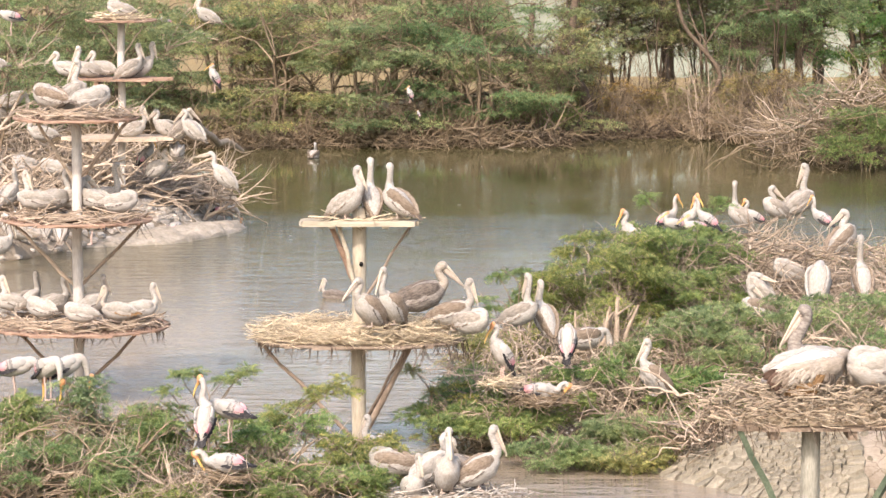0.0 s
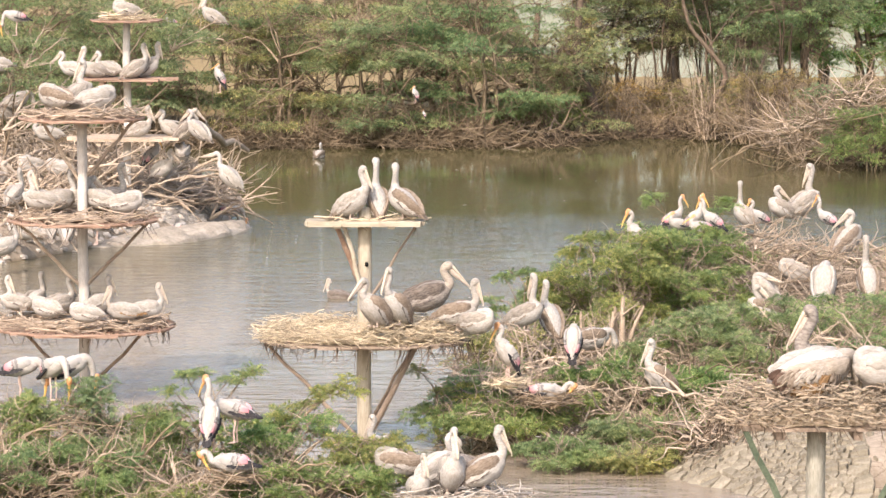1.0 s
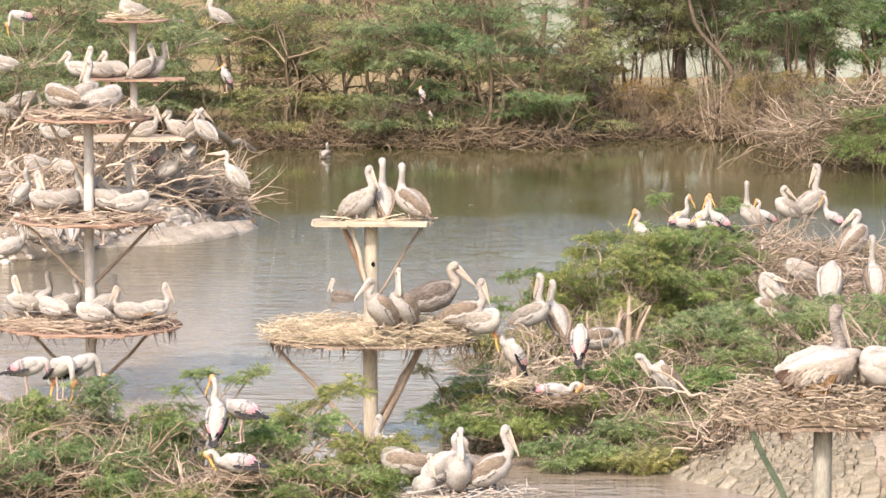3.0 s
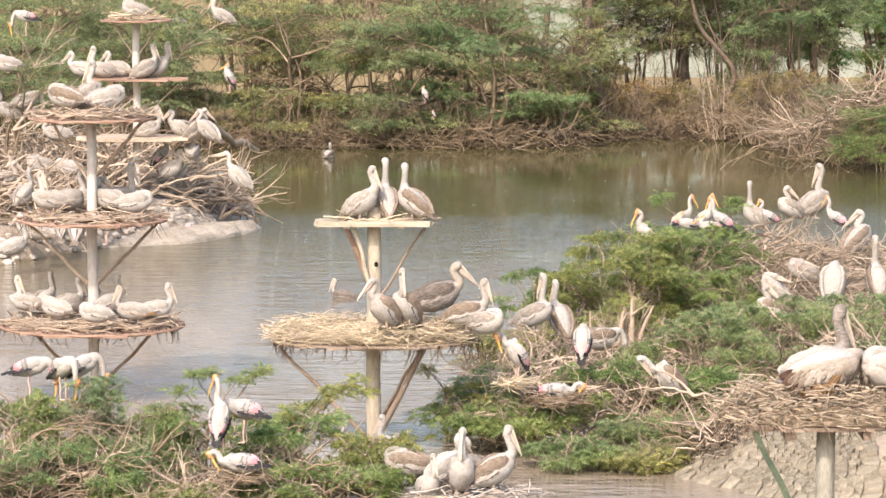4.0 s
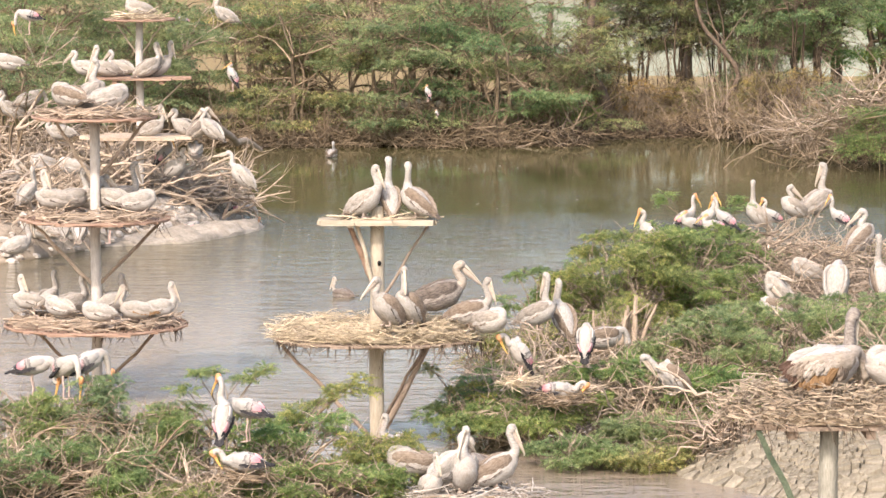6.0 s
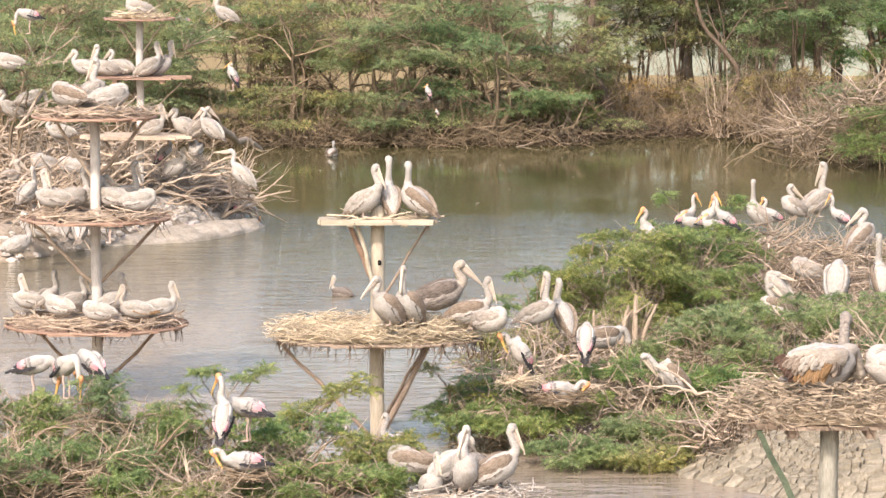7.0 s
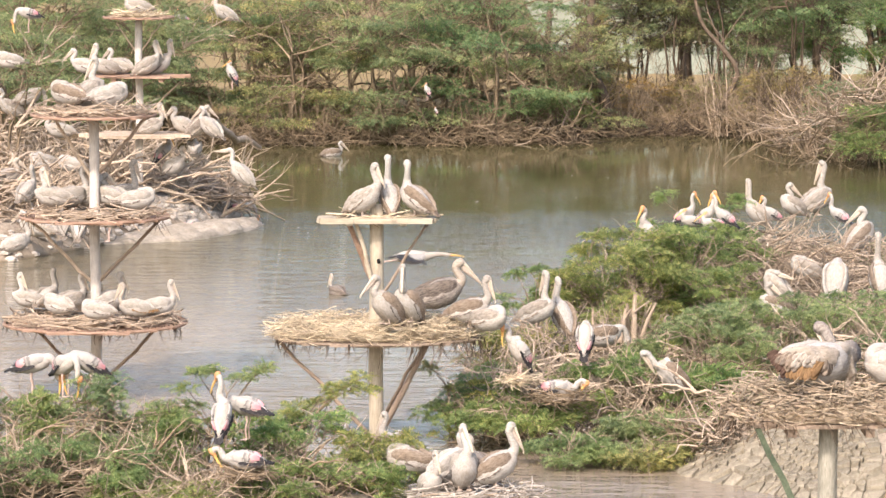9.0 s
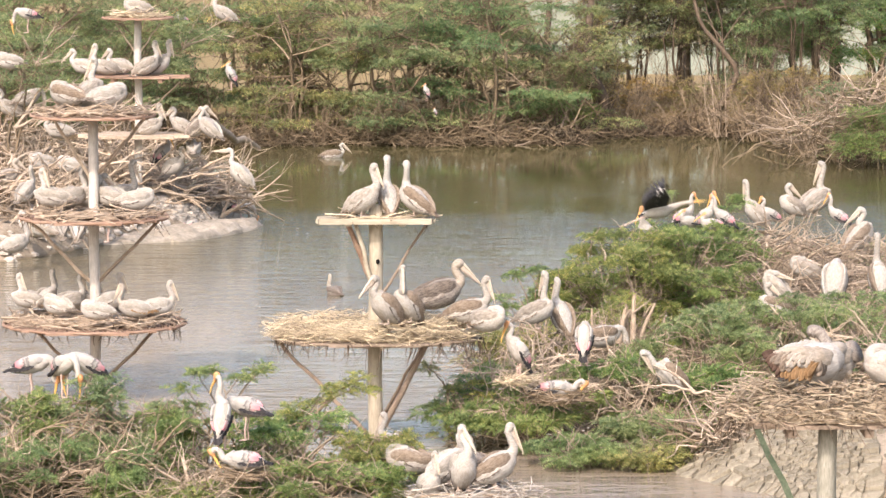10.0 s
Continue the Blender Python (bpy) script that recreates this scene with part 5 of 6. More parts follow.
def lumpy(v, seed, amount=0.007):
    """Ruffled plumage: small uneven swellings."""
    return [Vector(p) * (1 + amount * 6 * noise.noise(Vector(p) * 9 + Vector((seed, 0, 0)))) + Vector((noise.noise(Vector(p) * 28), noise.noise(Vector(p) * 28 + Vector((9, 0, 0))), noise.noise(Vector(p) * 28 + Vector((0, 9, 0))))) * amount for p in v]


def scaled(v, seg, rate, depth):
    """Rows of overlapping feathers: each ring swells towards the feather's tip, in staggered scallops."""
    out = []
    for i in range(0, len(v), seg):
        ring = [np.array(p, float) for p in v[i:i + seg]]
        mid = sum(ring) / seg
        for k, p in enumerate(ring):
            step = (-p[0] * rate + 0.42 * math.cos(k * math.pi * 0.75)) % 1.0
            d_ = p - mid
            out.append(p + d_ / (np.linalg.norm(d_) + 1e-6) * depth * step)
    return out


def wing_mesh(kind, mat, side):
    s = 1 if kind == "pelican" else 0.66
    rows = [(0.24, 0.095, 0.045, 0.022, 0.05), (0.14, 0.158, 0.065, 0.030, 0.090), (-0.03, 0.168, 0.072, 0.034, 0.108), (-0.20, 0.138, 0.062, 0.030, 0.098), (-0.36, 0.075, 0.045, 0.024, 0.060), (-0.47, 0.022, 0.03, 0.012, 0.022)]
    rows = [(x * s, y * s * side, z * s, a * s, b * s) for x, y, z, a, b in rows]
    v, f = loft(rows, 16, (0, 1, 0), 8)
    v = scaled(v, 16, 15 if kind == "pelican" else 20, 0.011 * s)
    return mesh_from("wing", lumpy(v, 5.0 + side, 0.009), f, mat, True)


def tail_mesh(kind, mat):
    s = 1 if kind == "pelican" else 0.72
    pts = [(-0.34, 0.07, 0.03), (-0.52, 0.09, 0.0), (-0.56, 0.04, 0.0), (-0.57, -0.04, 0.0), (-0.52, -0.09, 0.0), (-0.34, -0.07, 0.03)]
    return mesh_from("tail", *fan([(x * s, y * s, z * s) for x, y, z in pts]), mat)


def leg_mesh(kind, height):
    r = 0.017 if kind == "pelican" else 0.011
    leg = tubes([[((0, 0, height), r * 1.9), ((-0.01, 0, height * 0.72), r * 1.1), ((0.012, 0, height * 0.45), r * 1.15), ((0, 0, 0.02), r), ((0.0, 0, 0.006), r)]], 7)
    toes = [tubes([[((0, 0, 0.012), r * 0.8), ((math.cos(a) * 0.05, math.sin(a) * 0.05, 0.012), r * 0.7), ((math.cos(a) * 0.10, math.sin(a) * 0.10, 0.006), r * 0.4)]], 5) for a in (-0.5, 0.0, 0.5)]
    if kind == "pelican":
        toes.append(fan([(0, 0.005, 0.010), (0.085, 0.045, 0.008), (0.10, 0, 0.008), (0.085, -0.045, 0.008), (0, -0.005, 0.010)], 0.003))
    return mesh_from("leg", *joined(leg, *toes), M_LEG if kind == "stork" else M_LEG_GREY, True)


def bird(kind, m, label, category, group, scale, pitch, sit, neck, turn, nod, mats, thick, swim=False, legs=None):
    """mats: body, wing, neck, tail. pitch: the body's rise in front. turn: the neck's swing about the upright. Feet at the origin."""
    root = thing(category.replace(" ", "_"), m @ Matrix.Scale(scale, 4), label, category, group)
    leg = (0.36 if kind == "stork" else 0.20) if legs is None else legs
    lift = (0.14 if kind == "pelican" else 0.10) + 0.20 * abs(math.sin(radians(pitch))) * (0.9 if sit else 0.5)
    if not sit:
        lift = leg + (0.12 if kind == "pelican" else 0.09)
    if swim:
        lift = 0.09
    b = pose(0, 0, lift, 0, -pitch, 0)
    body_mat, wing_mat, neck_mat, tail_mat = mats
    child("body", kept((kind, "body", body_mat.name), lambda: body_mesh(kind, body_mat)), root, b)
    for s in (-1, 1):
        w = child("wing", kept((kind, "wing", wing_mat.name, s), lambda: wing_mesh(kind, wing_mat, s)), root, b, "folded wing")
        edge = M_BLACK if kind == "stork" else M_RUST if tail_mat is M_RUST else M_BROWN if wing_mat in (M_PALEWING, M_CREAM) else M_DARK
        child("flight_feather", kept((kind, "flight_feather", edge.name, s), lambda: primaries_mesh(kind, edge, s)), w, None, "dark scalloped flight feathers")
    child("tail", kept((kind, "tail", tail_mat.name), lambda: tail_mesh(kind, tail_mat)), root, b)
    base = b @ Vector((0.22, 0, 0.04) if kind == "pelican" else (0.16, 0, 0.03))
    nk = child("neck", kept((kind, "neck", neck, neck_mat.name, thick), lambda: neck_mesh(kind, neck, neck_mat, thick)), root, pose(*base, 0, nod, turn))
    pts, slope = (PELICAN_NECKS if kind == "pelican" else STORK_NECKS)[neck]
    x1, z1 = pts[-1]
    fx, fz = math.cos(radians(slope * 0.5)) * 0.045, math.sin(radians(slope * 0.5)) * 0.038
    at = pose(x1 + fx, 0, z1 + fz, 0, -slope, 0)
    child("bill", kept((kind, "bill"), lambda: bill_mesh(kind)), nk, at, "long hooked bill" if kind == "pelican" else "long yellow bill")
    if kind == "pelican":
        child("pouch", kept((kind, "pouch"), pouch_mesh), nk, at, "pinkish throat pouch")
    else:
        child("face", kept((kind, "face"), lambda: mesh_from("face", *loft([(-0.085, 0, 0.012, 0.020, 0.022), (-0.06, 0, 0.010, 0.038, 0.040), (-0.02, 0, 0.005, 0.039, 0.042), (0.02, 0, 0, 0.027, 0.030)], 9), M_FACE, True)), nk, at, "bare orange face")
    for s in (-1, 1):
        eye = at @ pose(-0.012, s * 0.030, 0.010)
        child("eye", kept((kind, "eye"), lambda: mesh_from("eye", *loft([(0, -0.004, 0, 0.004, 0.004), (0, 0.0, 0, 0.006, 0.006), (0, 0.004, 0, 0.004, 0.004)], 6, (1, 0, 0), 1), M_EYE, True)), nk, eye)
    if not sit and not swim:
        for s in (-1, 1):
            child("leg", kept((kind, "leg", leg), lambda: leg_mesh(kind, leg)), root, pose(-0.02, s * (0.075 if kind == "pelican" else 0.045), 0))
    return root


TONES = {
    "white": (M_SNOW, M_WHITE, M_SNOW, M_GREYP),
    "pale": (M_WHITE, M_PALEWING, M_WHITE, M_GREYP),
    "grey": (M_CREAM, M_GREYP, M_CREAM, M_GREYP),
    "brown": (M_WHITE, M_BROWN, M_WHITE, M_BROWN),
    "dark": (M_GREYP, M_DARK, M_CREAM, M_DARK),
    "snow": (M_SNOW, M_WHITE, M_SNOW, M_GREYP),
    "rust": (M_SNOW, M_WHITE, M_CREAM, M_RUST),
    "ashy": (M_WHITE, M_CREAM, M_GREYP, M_GREYP),
}
PELICAN_WORDS = {"white": "white pelican", "pale": "grey-winged white pelican", "grey": "grey-winged pelican", "brown": "brown-winged pelican",
                 "dark": "dark grey pelican", "snow": "white pelican", "rust": "rust-backed pelican", "ashy": "ashy-necked pelican"}
NECK_WORDS = {"up": "neck raised", "tall": "neck stretched", "rest": "neck drawn in", "ahead": "bill forward", "down": "head lowered", "tucked": "head tucked back"}


def pelican(x, y, z, heading, tone="pale", neck="rest", pitch=12, sit=True, on="on a nest", turn=0, nod=0, scale=0.85, thick=1.15, swim=False):
    label = "%s, %s, %s %s" % (PELICAN_WORDS[tone], NECK_WORDS[neck], "swimming" if swim else "sitting" if sit else "standing", on)
    return bird("pelican", pose(x, y, z, 0, 0, heading), label, "pelican", "pelicans", scale, pitch, sit, neck, turn, nod, TONES[tone], thick, swim)


def stork(x, y, z, heading, neck="up", pitch=25, sit=False, on="on a bush", turn=0, nod=0, scale=1.0, legs=None):
    label = "white pink-tailed stork, %s, %s %s" % (NECK_WORDS[neck], "sitting" if sit else "standing", on)
    return bird("stork", pose(x, y, z, 0, 0, heading), label, "stork", "painted storks", scale, pitch, sit, neck, turn, nod, (M_SNOW, M_STORK_WING, M_SNOW, M_BLACK), 1.0, False, legs)


# headings: 0 faces right along the bank, 90 away over the pond, 180 left, -90 towards the stand
# the back tower
DECK = "on a timber deck"
pelican(-6.92, 96.00, 4.95, 185, "white", "tucked", on=DECK, turn=20)
pelican(-8.14, 96.20, 3.60, 170, "white", "rest", on=DECK)
pelican(-7.66, 96.00, 3.57, 200, "white", "up", 20, on=DECK)
pelican(-7.35, 96.30, 3.60, 150, "white", "rest", on=DECK)
pelican(-6.67, 95.80, 3.59, 20, "pale", "up", 30, on=DECK)
pelican(-6.42, 96.20, 3.57, 0, "white", "up", 40, on=DECK, nod=10)
pelican(-6.61, 95.80, 2.23, 0, "pale", "up", 20, on=DECK)
WING_RAISER = pelican(-5.90, 96.20, 2.19, 190, "snow", "rest", 30, on=DECK)
pelican(-5.53, 95.80, 2.19, 20, "grey", "rest", 40, on=DECK)
pelican(-5.26, 95.60, 2.18, 160, "white", "rest", 40, on=DECK)
pelican(-5.64, 96.00, 1.60, 90, "snow", "tucked", 10, sit=False, on="on dead branches")
# the front tower, upper deck
pelican(-6.03, 67.80, 4.76, 150, "brown", "tucked", 10, turn=10, scale=0.86)
pelican(-5.70, 68.20, 4.70, 20, "pale", "up", 35, turn=180, scale=0.86)
pelican(-5.32, 67.70, 4.75, 20, "snow", "tucked", 8, scale=0.86)
# middle deck
pelican(-6.28, 67.80, 3.12, 180, "white", "up", 10, turn=150, scale=0.8)
pelican(-5.98, 68.10, 3.10, 30, "white", "up", 10, scale=0.8)
pelican(-5.70, 68.30, 3.10, 0, "pale", "rest", 10, scale=0.8)
pelican(-5.36, 68.10, 3.11, 150, "white", "rest", 10, scale=0.8)
pelican(-5.21, 68.40, 3.09, 10, "pale", "tall", 15, scale=0.8)
pelican(-4.88, 67.70, 3.09, 0, "white", "tucked", 8, scale=0.8)
# lowest deck
pelican(-6.73, 68.30, 1.43, 180, "white", "up", 10, turn=160, scale=0.72)
pelican(-6.42, 68.40, 1.42, 60, "pale", "up", 20, scale=0.72)
pelican(-6.16, 67.30, 1.44, 150, "white", "tucked", 10, scale=0.72)
pelican(-6.00, 68.00, 1.44, 30, "pale", "up", 10, scale=0.72)
pelican(-5.81, 68.30, 1.40, 10, "white", "up", 10, scale=0.72)
pelican(-5.50, 66.90, 1.40, 175, "snow", "tucked", 8, scale=0.72)
pelican(-5.37, 68.00, 1.44, 20, "white", "up", 15, scale=0.72)
pelican(-4.93, 67.30, 1.39, 180, "rust", "up", 8, thick=0.8, scale=0.72)
pelican(-4.55, 67.60, 1.39, 10, "white", "up", 8, scale=0.72)
# the branch island
BR = "on dead branches"
pelican(-9.90, 97.00, 2.47, 200, "pale", "rest", 30, sit=False, on=BR)
pelican(-9.75, 95.00, 3.79, 180, "white", "tucked", 8, on=BR)
stork(-9.59, 98.00, 4.40, 180, "down", 15, on="on an acacia crown")
pelican(-5.56, 108.00, 4.23, 180, "white", "up", 30, on="on an acacia crown")
stork(-6.65, 108.00, 3.91, 200, "tucked", 20, on="on an acacia crown", scale=0.8)
pelican(-8.96, 91.00, 1.14, 60, "pale", "up", 30, on=BR)
pelican(-8.29, 94.00, 1.53, 160, "snow", "tucked", 8, on=BR)
pelican(-7.59, 88.00, 0.58, 90, "pale", "rest", 40, sit=False, on=BR)
stork(-6.98, 88.00, 0.53, 200, "down", 15, on=BR, scale=0.9)
pelican(-8.79, 87.00, 0.44, 20, "white", "up", 20, on=BR)
pelican(-8.36, 88.00, 0.67, 150, "pale", "rest", 15, on=BR)
stork(-6.38, 96.50, 1.28, 40, "rest", 40, on=BR)
pelican(-6.09, 96.10, 1.28, -30, "white", "rest", 35, on=BR)
SHORE_WATCHER = pelican(-4.50, 94.50, 1.14, 172, "snow", "ahead", 46, sit=False, on=BR, scale=0.90)
stork(-4.65, 98.00, 0.10, 0, "down", 5, on="on the mud shore", legs=0.15)
pelican(-6.32, 94.60, 0.03, 30, "snow", "tucked", 8, on="on the mud shore", scale=0.8)
stork(-5.69, 95.60, -0.01, 60, "down", 15, on="on the mud shore", scale=0.9, legs=0.1)
pelican(-9.48, 97.00, 2.72, 20, "pale", "down", 20, sit=False, on=BR)
pelican(-8.66, 89.50, 0.53, 170, "white", "rest", 10, on=BR)
pelican(-8.13, 90.00, 0.48, 100, "pale", "up", 50, sit=False, on=BR)
pelican(-9.61, 93.00, 1.31, 20, "grey", "rest", 20, on=BR)
pelican(-9.01, 95.00, 1.53, 200, "white", "tucked", 10, on=BR)
pelican(-8.71, 96.00, 2.15, 180, "white", "rest", 10, on=BR)
# the far bank
stork(-5.93, 119.00, 1.77, 170, "tucked", 62, on="on a far acacia")
stork(-0.44, 119.00, 1.47, 150, "tucked", 65, on="on a far acacia", scale=0.6)
stork(-0.19, 119.00, 1.02, 150, "tucked", 65, on="on a far acacia", scale=0.32)
# the centre tower
pelican(-1.16, 62.35, 3.44, -18, "pale", "up", 34, sit=False, on=DECK, scale=0.8, thick=1.3)
pelican(-0.79, 62.60, 3.43, 100, "brown", "tall", 42, sit=False, on=DECK, scale=0.8, thick=1.3)
pelican(-0.40, 62.40, 3.44, 158, "brown", "up", 36, sit=False, on=DECK, turn=-60, scale=0.82, thick=1.3)
pelican(-0.83, 61.60, 1.92, 215, "brown", "rest", 45, sit=False)
LOOKER = pelican(-0.51, 61.80, 1.93, 225, "brown", "up", 46, sit=False, turn=40)
GREY_SITTER = pelican(-0.05, 62.60, 2.07, 8, "dark", "rest", 18, scale=1.05)
pelican(0.40, 62.20, 1.80, -6, "brown", "up", 14, sit=False, on="beside the deck", nod=6)
pelican(0.70, 61.90, 1.82, -40, "pale", "tucked", 10, on="on a deck pole")
# the islet
HEAP = "on a branch heap"
pelican(1.47, 65.00, 1.46, -15, "pale", "tall", 25, sit=False, on=HEAP, turn=150)
pelican(1.86, 65.40, 1.33, 120, "brown", "up", 50, sit=False, on=HEAP)
pelican(2.48, 65.00, 1.22, 20, "brown", "down", 5, on=HEAP)
NODDER = stork(1.12, 62.00, 1.03, 200, "rest", 58, on="on a bush")
stork(2.13, 63.00, 1.12, 80, "down", 70, on="on a bush")
BENDER = pelican(3.41, 62.50, 0.78, 195, "brown", "up", 46, sit=False, on="on a bush")
stork(1.68, 62.00, 0.80, 0, "rest", 4, True, on="on a stick nest", nod=62)
BUSH_STORK = stork(3.50, 72.00, 1.80, 200, "rest", 65, on="on top of a bush", turn=-20)
stork(4.24, 74.00, 2.22, 20, "up", 30, True, on="on top of a bush", scale=0.8)
stork(4.31, 73.00, 2.25, 190, "tucked", 12, True, on="on top of a bush", scale=0.8)
stork(4.59, 73.50, 2.24, -30, "up", 45, True, on="on top of a bush", scale=0.8)
stork(4.88, 73.00, 2.27, 160, "up", 35, True, on="on top of a bush", nod=10, scale=0.8)
stork(4.64, 72.50, 2.26, 180, "tucked", 8, True, on="on top of a bush", scale=0.8)
TOP_WATCHER = pelican(5.73, 77.00, 1.92, 180, "pale", "tall", 48, sit=False, on=HEAP, turn=-100, scale=0.77)
stork(6.00, 77.00, 1.97, 180, "rest", 30, True, on=HEAP, scale=0.8)
pelican(6.39, 77.20, 2.03, 200, "pale", "rest", 35, sit=False, on=HEAP, turn=170, scale=0.77)
pelican(6.86, 77.40, 2.06, 20, "pale", "tall", 30, sit=False, on=HEAP, turn=150, scale=0.94)
stork(7.18, 76.50, 1.99, 150, "up", 30, True, on=HEAP, scale=0.8)
pelican(7.42, 75.00, 1.62, 30, "brown", "rest", 40, sit=False, on=HEAP, turn=150, scale=0.95)
pelican(7.36, 71.00, 1.31, 100, "brown", "tall", 60, sit=False, on=HEAP, scale=0.92)
pelican(5.54, 70.00, 1.38, 160, "pale", "tucked", 40, on=HEAP, scale=0.77)
pelican(6.19, 72.00, 1.50, 180, "pale", "tucked", 20, on=HEAP, scale=0.77)
pelican(6.53, 70.00, 1.36, 75, "snow", "down", 62, on=HEAP, scale=1.05)
pelican(5.35, 68.00, 1.33, 190, "brown", "rest", 20, on="on a bush", turn=160, scale=0.77)
# near bushes
LEFT_STORK = stork(-5.55, 57.00, 1.47, 0, "down", 15, on="on a bush")
MID_STORK = stork(-5.09, 56.80, 1.49, -50, "down", 28, on="on a bush")
THIRD_STORK = stork(-4.83, 57.20, 1.49, 10, "down", 30, on="on a bush")
stork(-2.90, 55.30, 1.00, 75, "up", 62, on="on a bush", turn=60)
stork(-2.60, 55.60, 1.08, 158, "down", 14, on="on a bush")
stork(-2.59, 54.60, 0.85, 165, "rest", 4, True, on="on a stick nest", nod=58)
PREENER = pelican(0.28, 55.20, 0.47, -80, "snow", "up", 48, sit=False, on="on a low nest", scale=0.88)
pelican(0.08, 55.70, 0.47, 20, "white", "rest", 35, sit=False, on="on a low nest", turn=30)
pelican(0.70, 55.30, 0.49, 8, "brown", "up", 28, sit=False, on="on a low nest", scale=0.9)
pelican(0.50, 55.90, 0.47, 150, "dark", "rest", 40, on="on a low nest", scale=0.8)
pelican(-0.16, 55.20, 0.36, -60, "white", "up", 40, sit=False, on="on a low nest", scale=0.66)
pelican(-0.45, 56.00, 0.61, 175, "brown", "tucked", 8, on="beside the bushes", scale=0.9)
pelican(-1.21, 58.50, 0.35, 160, "white", "tall", 40, on="behind the bushes", scale=0.7)
pelican(-0.68, 58.60, 0.39, 170, "pale", "up", 40, on="behind the bushes", scale=0.7)
pelican(-0.44, 58.40, 0.26, 190, "pale", "rest", 40, on="behind the bushes", scale=0.7)
# the near nest
NEAR_BODY = pelican(4.12, 44.95, 3.27, 22, "rust", "down", 6, scale=1.13, turn=20)
NEAR_HEAD = pelican(4.14, 45.30, 3.22, 30, "ashy", "up", 12, scale=1.1, thick=1.2)
pelican(4.84, 44.95, 3.28, 200, "snow", "tucked", 6, scale=1.05)


def opened_wing(root):
    """The close bird's near wing: pale coverts, rust secondaries below them, dark primaries at the tip, brown scapulars."""
    rng = np.random.default_rng(91)
    for c in list(root.children):
        if c.name.startswith("tail"):
            bpy.data.objects.remove(c)
    near, far = [c for c in root.children if c.name.startswith("wing")]
    for w in (near, far):
        for c in list(w.children):
            bpy.data.objects.remove(c)
    rows = [(0.25, -0.09, 0.05, 0.02, 0.04), (0.16, -0.165, 0.06, 0.035, 0.085), (-0.02, -0.20, 0.075, 0.04, 0.11), (-0.20, -0.195, 0.095, 0.036, 0.10), (-0.36, -0.17, 0.105, 0.03, 0.085), (-0.46, -0.14, 0.10, 0.018, 0.05), (-0.49, -0.13, 0.09, 0.006, 0.015)]
    v, f = loft(rows, 18, (0, 1, 0), 9)
    near.data = mesh_from("wing", lumpy(scaled(v, 18, 16, 0.012), 8.0, 0.011), f, M_CREAM, True)

    def plume(mat, ln, w):
        v, f = loft([(0, 0, 0, 0.006, 0.003), (ln * 0.35, 0, 0.004, w, 0.0018), (ln * 0.8, 0, 0.0, w * 0.9, 0.0016), (ln, 0, -0.004, 0.008, 0.001)], 6, (0, 1, 0), 3)
        return mesh_from("feather", v, f, mat, True)

    def on_wing(x, z):
        """The wing's outer face at a place along and up it."""
        for (x1, y1, c1, a1, b1), (x0, y0, c0, a0, b0) in zip(rows, rows[1:]):
            if x0 <= x <= x1:
                k = (x - x0) / (x1 - x0)
                y, c, a, b = (p + (q - p) * k for p, q in ((y0, y1), (c0, c1), (a0, a1), (b0, b1)))
                return y - a * math.sqrt(max(0.0, 1 - ((z - c) / b) ** 2)) - 0.007
        return -0.14

    rust, dark, brown, cream = plume(M_RUST, 0.19, 0.036), plume(M_UMBER, 0.16, 0.028), plume(M_BROWN, 0.13, 0.034), plume(M_CREAM, 0.14, 0.036)
    for i in range(15):
        q = i / 14
        x, z = -0.28 + 0.27 * q, 0.045 + rng.normal(0, 0.008)
        child("feather", rust, near, pose(x, on_wing(x, z) - 0.003 * (i % 3), z, rng.normal(88, 4), 50 + rng.normal(0, 8), 180 + rng.normal(0, 3)), "rust-coloured secondary")
    for i in range(14):
        q = i / 13
        x, z = -0.35 - 0.09 * q, 0.035 + 0.14 * q
        child("feather", dark, near, pose(x, on_wing(x, z) - 0.002 * (i % 3), z, rng.normal(88, 4), 48 - 34 * q + rng.normal(0, 5), 180 + rng.normal(0, 3)), "dark brown primary")
    for i in range(20):
        x, z = rng.uniform(-0.42, -0.27), rng.uniform(0.07, 0.20)
        child("feather", brown, near, pose(x, on_wing(x, z) - 0.003 * (i % 4), z, rng.normal(86, 5), 42 + rng.normal(0, 16), 180 + rng.normal(0, 6)), "pinkish-brown covert")
    for i in range(22):
        x, z = rng.uniform(-0.28, -0.02), rng.uniform(0.075, 0.145)
        child("feather", cream, near, pose(x, on_wing(x, z) - 0.002 * (i % 3), z, rng.normal(88, 4), 30 + rng.normal(0, 9), 180 + rng.normal(0, 4)), "cream covert")
    for i in range(16):
        x, z = rng.uniform(0.0, 0.12), rng.uniform(0.02, 0.12)
        child("feather", brown, near, pose(x, on_wing(x, z) - 0.003 * (i % 3), z, rng.normal(88, 5), 62 + rng.normal(0, 10), 172 + rng.normal(0, 6)), "grey-brown scapular")


opened_wing(NEAR_BODY)
# swimmers
SWIMMER = pelican(-2.04, 82.64, 0.00, 160, "dark", "up", 5, on="on the pond", swim=True, thick=0.8, scale=0.62)
FAR_SWIMMER = pelican(-3.13, 118.20, 0.00, 0, "brown", "rest", 5, on="by the far bank", swim=True, thick=0.9, scale=0.8)


